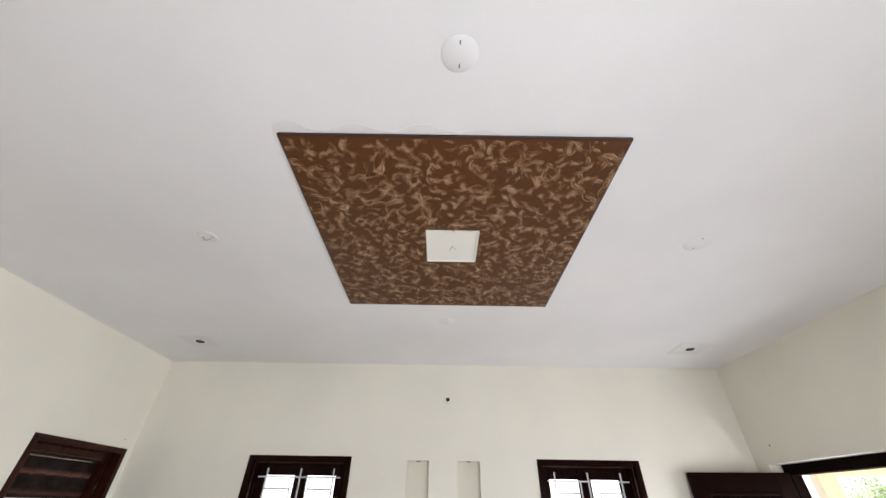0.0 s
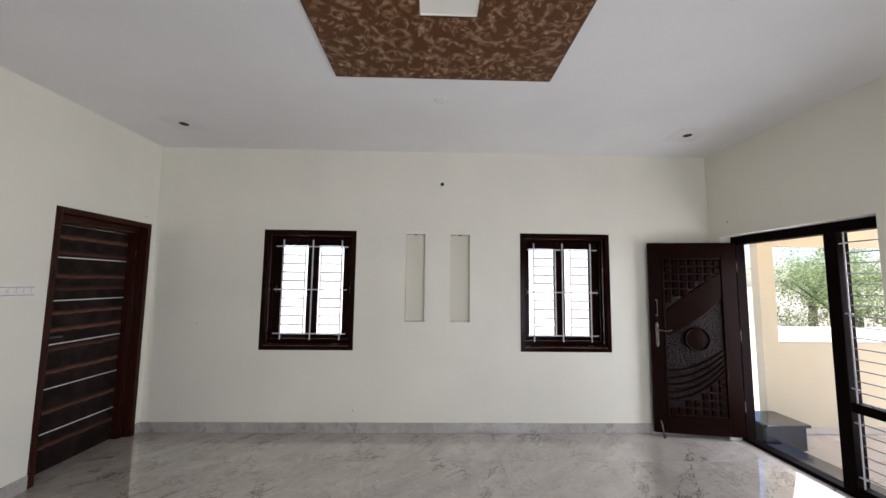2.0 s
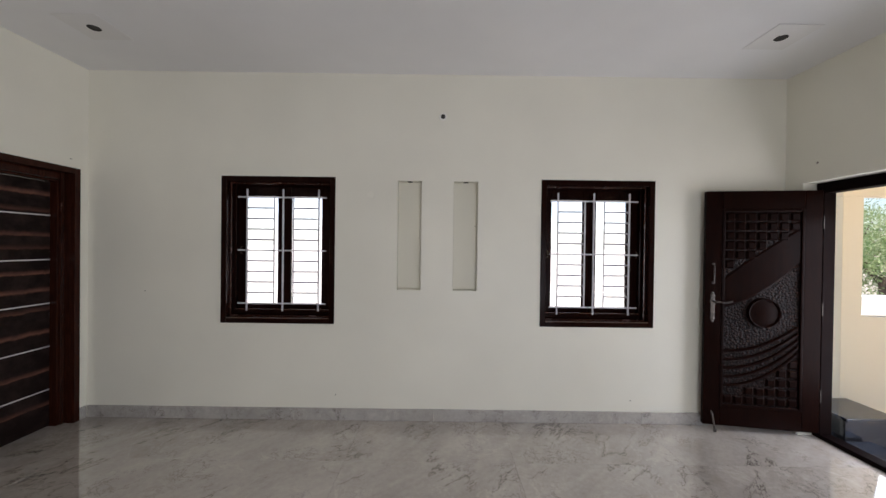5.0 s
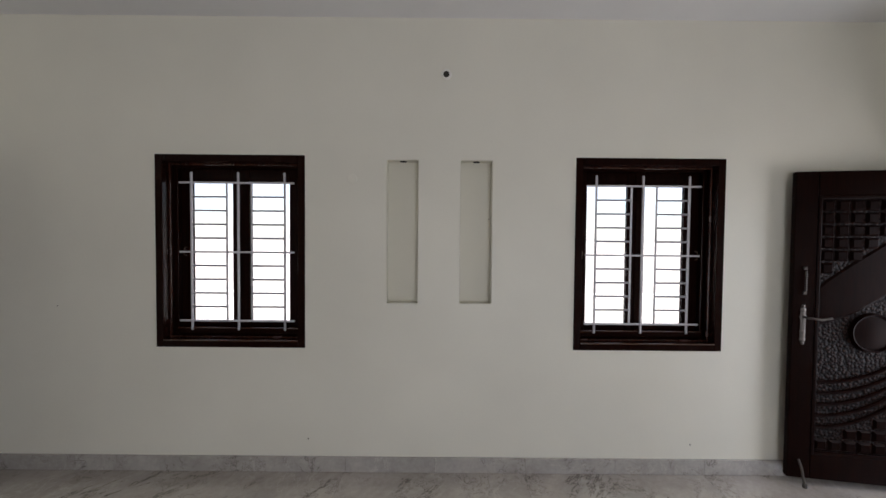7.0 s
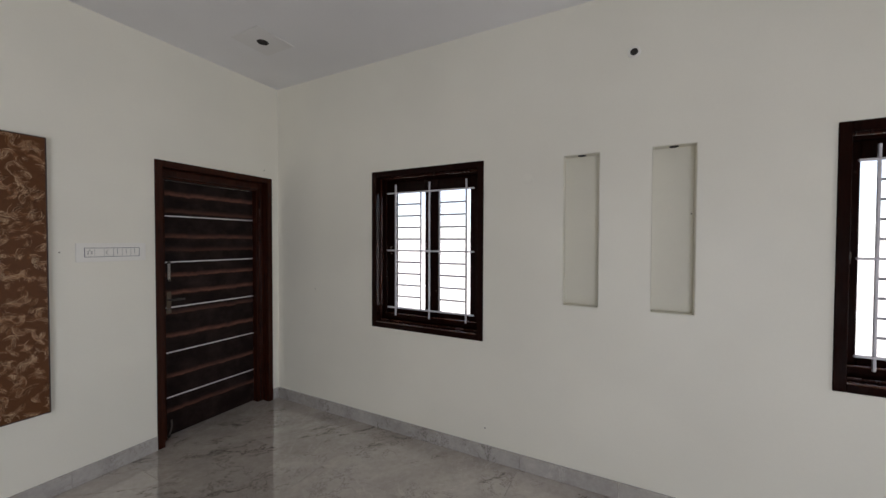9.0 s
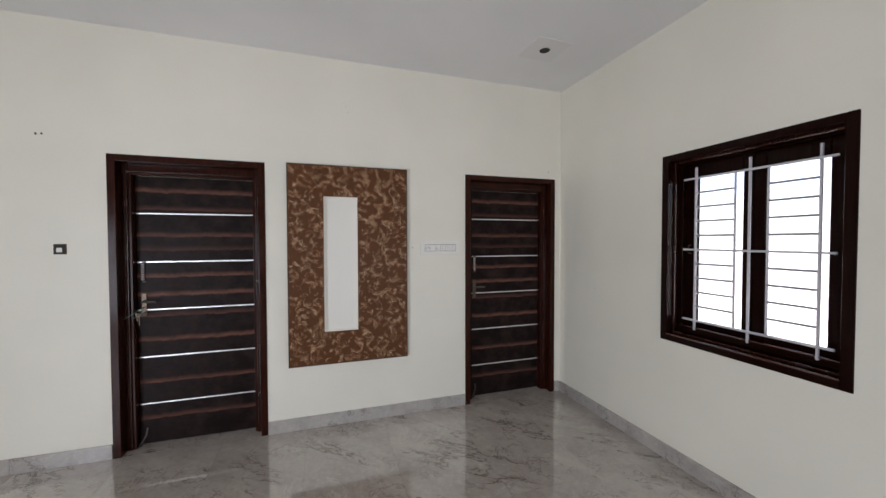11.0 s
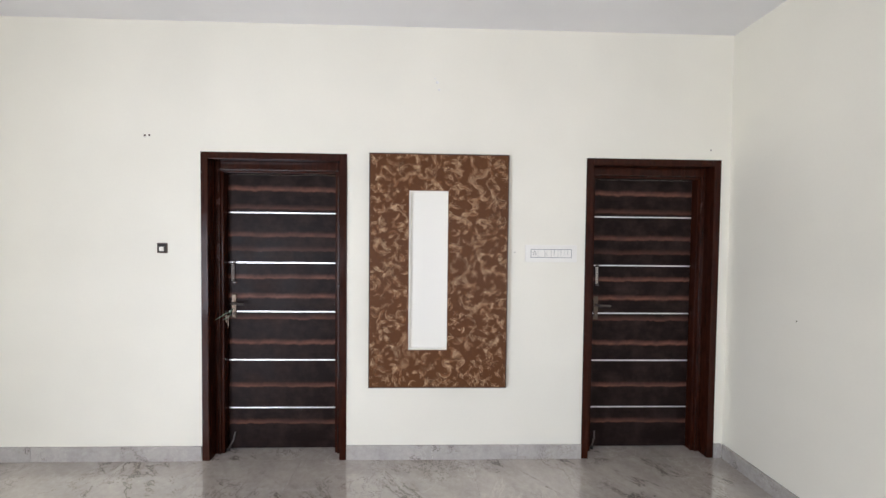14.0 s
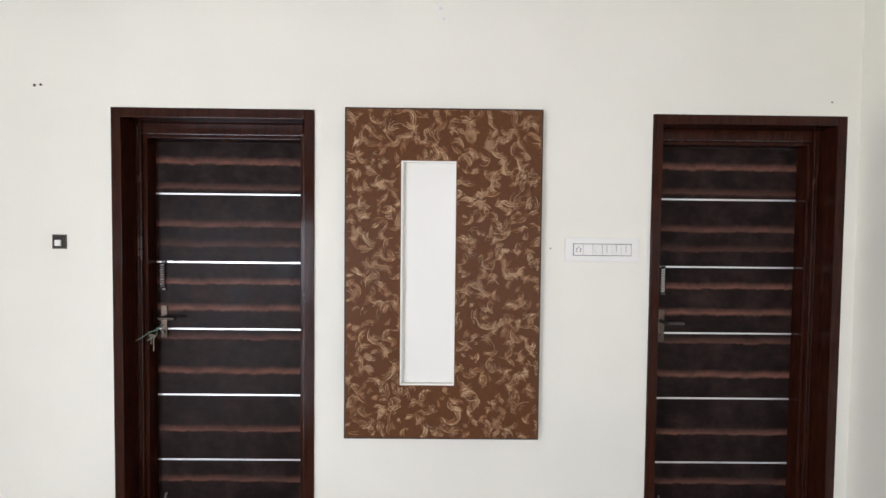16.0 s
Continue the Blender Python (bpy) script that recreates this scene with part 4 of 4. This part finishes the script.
part("beam", box(B(), 0.450, PX1 - 3.56, 4.40, 4.50, 2.021, 2.60, 0.004), M_PORCH, porch)
# Roof and its far pier are unseen; cut short so sunlit floor brightens the porch.
part("unseen_porch_roof", box(B(), 0.002, 5.9 - 3.56, 1.0, 4.70, 2.601, 2.75), M_PORCH, porch)
part("pier", box(B(), 5.9 - 3.82, 5.9 - 3.56, 1.0, 1.26, -0.08, 2.60, 0.004), M_PORCH, porch)
part("skirting", box(B(), 0.641, PX1 - 3.57, 4.405, 4.419, -0.07, 0.0, 0.002), M_PORCH_FLOOR, porch, "beige tile skirting")
part("compound_wall", box(B(), -9, 16, 7.0, 7.15, -0.5, 0.80, 0.01), M_WHITE, kind="structure", label="low white boundary wall in full sun")
porch_floor = thing("porch_floor", pose(0, 0, -0.07), "beige tiled porch floor", kind="structure")

step = thing("granite_step", pose(3.62, 3.98, -0.011), "black granite step block with a thick polished top", "step")
part("riser", box(B(), 0.0, 0.41, 0.02, 0.40, -0.06, 0.165, 0.003), M_GRANITE, step)
part("tread", box(B(), -0.01, 0.445, 0.0, 0.415, 0.166, 0.196, 0.006, 2), M_GRANITE, step)
part("door_sill", box(B(), 3.562, 3.80, 2.60, 3.97, -0.0690, 0.012, 0.003), M_GRANITE, None, kind="structure", label="black granite strip outside the entrance")

# ---- outdoors ----
bm = B()
bmesh.ops.create_grid(bm, x_segments=2, y_segments=2, size=600)
bm.transform(pose(0, 0, -0.46))
part("ground", bm, M_GROUND, kind="structure", label="pale dry earth ground")


def make_tree(name, x, y, h, spread, seed, leaves=6800):
    r = random.Random(seed)
    root = thing(name, pose(x, y, -0.46), "leafy green tree beyond the porch", "tree")
    bm = B()
    tips = []
    rod(bm, (0, 0, 0), (0.1, 0.05, h * 0.4), 0.16, 10, 0.11)
    for i in range(9):
        a, e = r.uniform(0, 6.28), r.uniform(0.35, 1.0)
        base = Vector((0.1, 0.05, h * r.uniform(0.25, 0.4)))
        tip = base + Vector((math.cos(a) * spread * e * 0.8, math.sin(a) * spread * e * 0.8, h * r.uniform(0.15, 0.5)))
        rod(bm, base, tip, 0.035, 6, 0.012)
        tips.append(tip)
    part("trunk", bm, M_BARK, root, "", True)
    clumps = []
    for i in range(60):
        t = r.choice(tips)
        clumps.append((t + Vector((r.gauss(0, spread * 0.22), r.gauss(0, spread * 0.22), r.gauss(0, h * 0.11))), r.uniform(0.25, 0.55)))
    for i in range(14):
        a = r.uniform(0, 6.28)
        clumps.append((Vector((math.cos(a) * spread * 0.7, math.sin(a) * spread * 0.7, h * r.uniform(0.12, 0.3))), r.uniform(0.25, 0.5)))
    rows, faces = [], []
    for i in range(leaves):
        c, rad = r.choice(clumps)
        d = Vector((r.gauss(0, 1), r.gauss(0, 1), r.gauss(0, 0.8))).normalized() * rad * r.uniform(0.4, 1.15)
        p = c + d
        ax = Vector((r.gauss(0, 1), r.gauss(0, 1), r.gauss(-0.3, 0.6))).normalized()
        sd = ax.cross(Vector((r.gauss(0, 0.4), r.gauss(0, 0.4), 1))).normalized()
        ln, wd = r.uniform(0.07, 0.15), r.uniform(0.014, 0.026)
        n = len(rows)
        rows += [p, p + ax * ln * 0.5 + sd * wd, p + ax * ln, p + ax * ln * 0.5 - sd * wd]
        faces.append((n, n + 1, n + 2, n + 3))
    me = bpy.data.meshes.new("crown")
    me.from_pydata(rows, [], faces)
    me.materials.append(M_LEAVES)
    ob = new("crown", me)
    ob.parent = root
    return root


for n, (x, y, h, s) in enumerate(((13.2, 11.6, 3.1, 1.7), (14.8, 14.0, 4.0, 1.7), (14.6, 10.6, 2.9, 1.6), (19.0, 16.0, 4.8, 2.2))):
    make_tree("tree", x, y, h, s, 11 + n)

house = thing("neighbour_house", pose(20.0, 9.7, -0.46), "single-storey cream house with a brown tiled eave", "house")
bm = wall_mesh(7.0, 2.3, 0.2, [(1.2, 2.6, 0.9, 1.95, None), (4.0, 5.4, 0.9, 1.95, None)])
bm.transform(pose(0, 6, 0, 0, 0, -90))
part("front_wall", bm, M_WHITE, house)
part("side_wall", box(B(), 0.001, 6, -1.2, -1.0, 0, 2.3), M_WHITE, house)
part("roof", box(B(), -0.7, 6.5, -1.6, 6.6, 2.301, 2.45), M_ROOF, house)
for y in (0.9, 3.7):
    sc = part("slat_screen", box(B(), 0.10, 0.12, y - 0.3, y + 1.2, 0.9, 0.95), M_BARK, house, "brown slatted window screen")
    for i in range(10):
        part("slat", box(B(), 0.08, 0.13, y - 0.25 + i * 0.15, y - 0.19 + i * 0.15, 0.95, 1.95), M_BARK, sc)

# ---- floor tiles ----
tiles(floor, XW, XE + 0.11, YS, YN, TILE_X, TILE_Y, XW, YN, M_FLOOR)
tiles(floor, XW - 0.2, XW, DOORS[0][0], DOORS[0][1], 1.2, 1.2, XW - 0.2, DOORS[0][0], M_FLOOR)
tiles(floor, XW - 0.2, XW, DOORS[1][0], DOORS[1][1], 1.2, 1.2, XW - 0.2, DOORS[1][0], M_FLOOR)
tiles(floor, XW, XE, YS - 3.0, YS, TILE_X, TILE_Y, XW, YN, M_FLOOR)
tiles(porch_floor, 3.57, PX1 - 0.02, -1.0, 4.40, 0.6, 0.6, 3.57, 4.40, M_PORCH_FLOOR, 0.0)
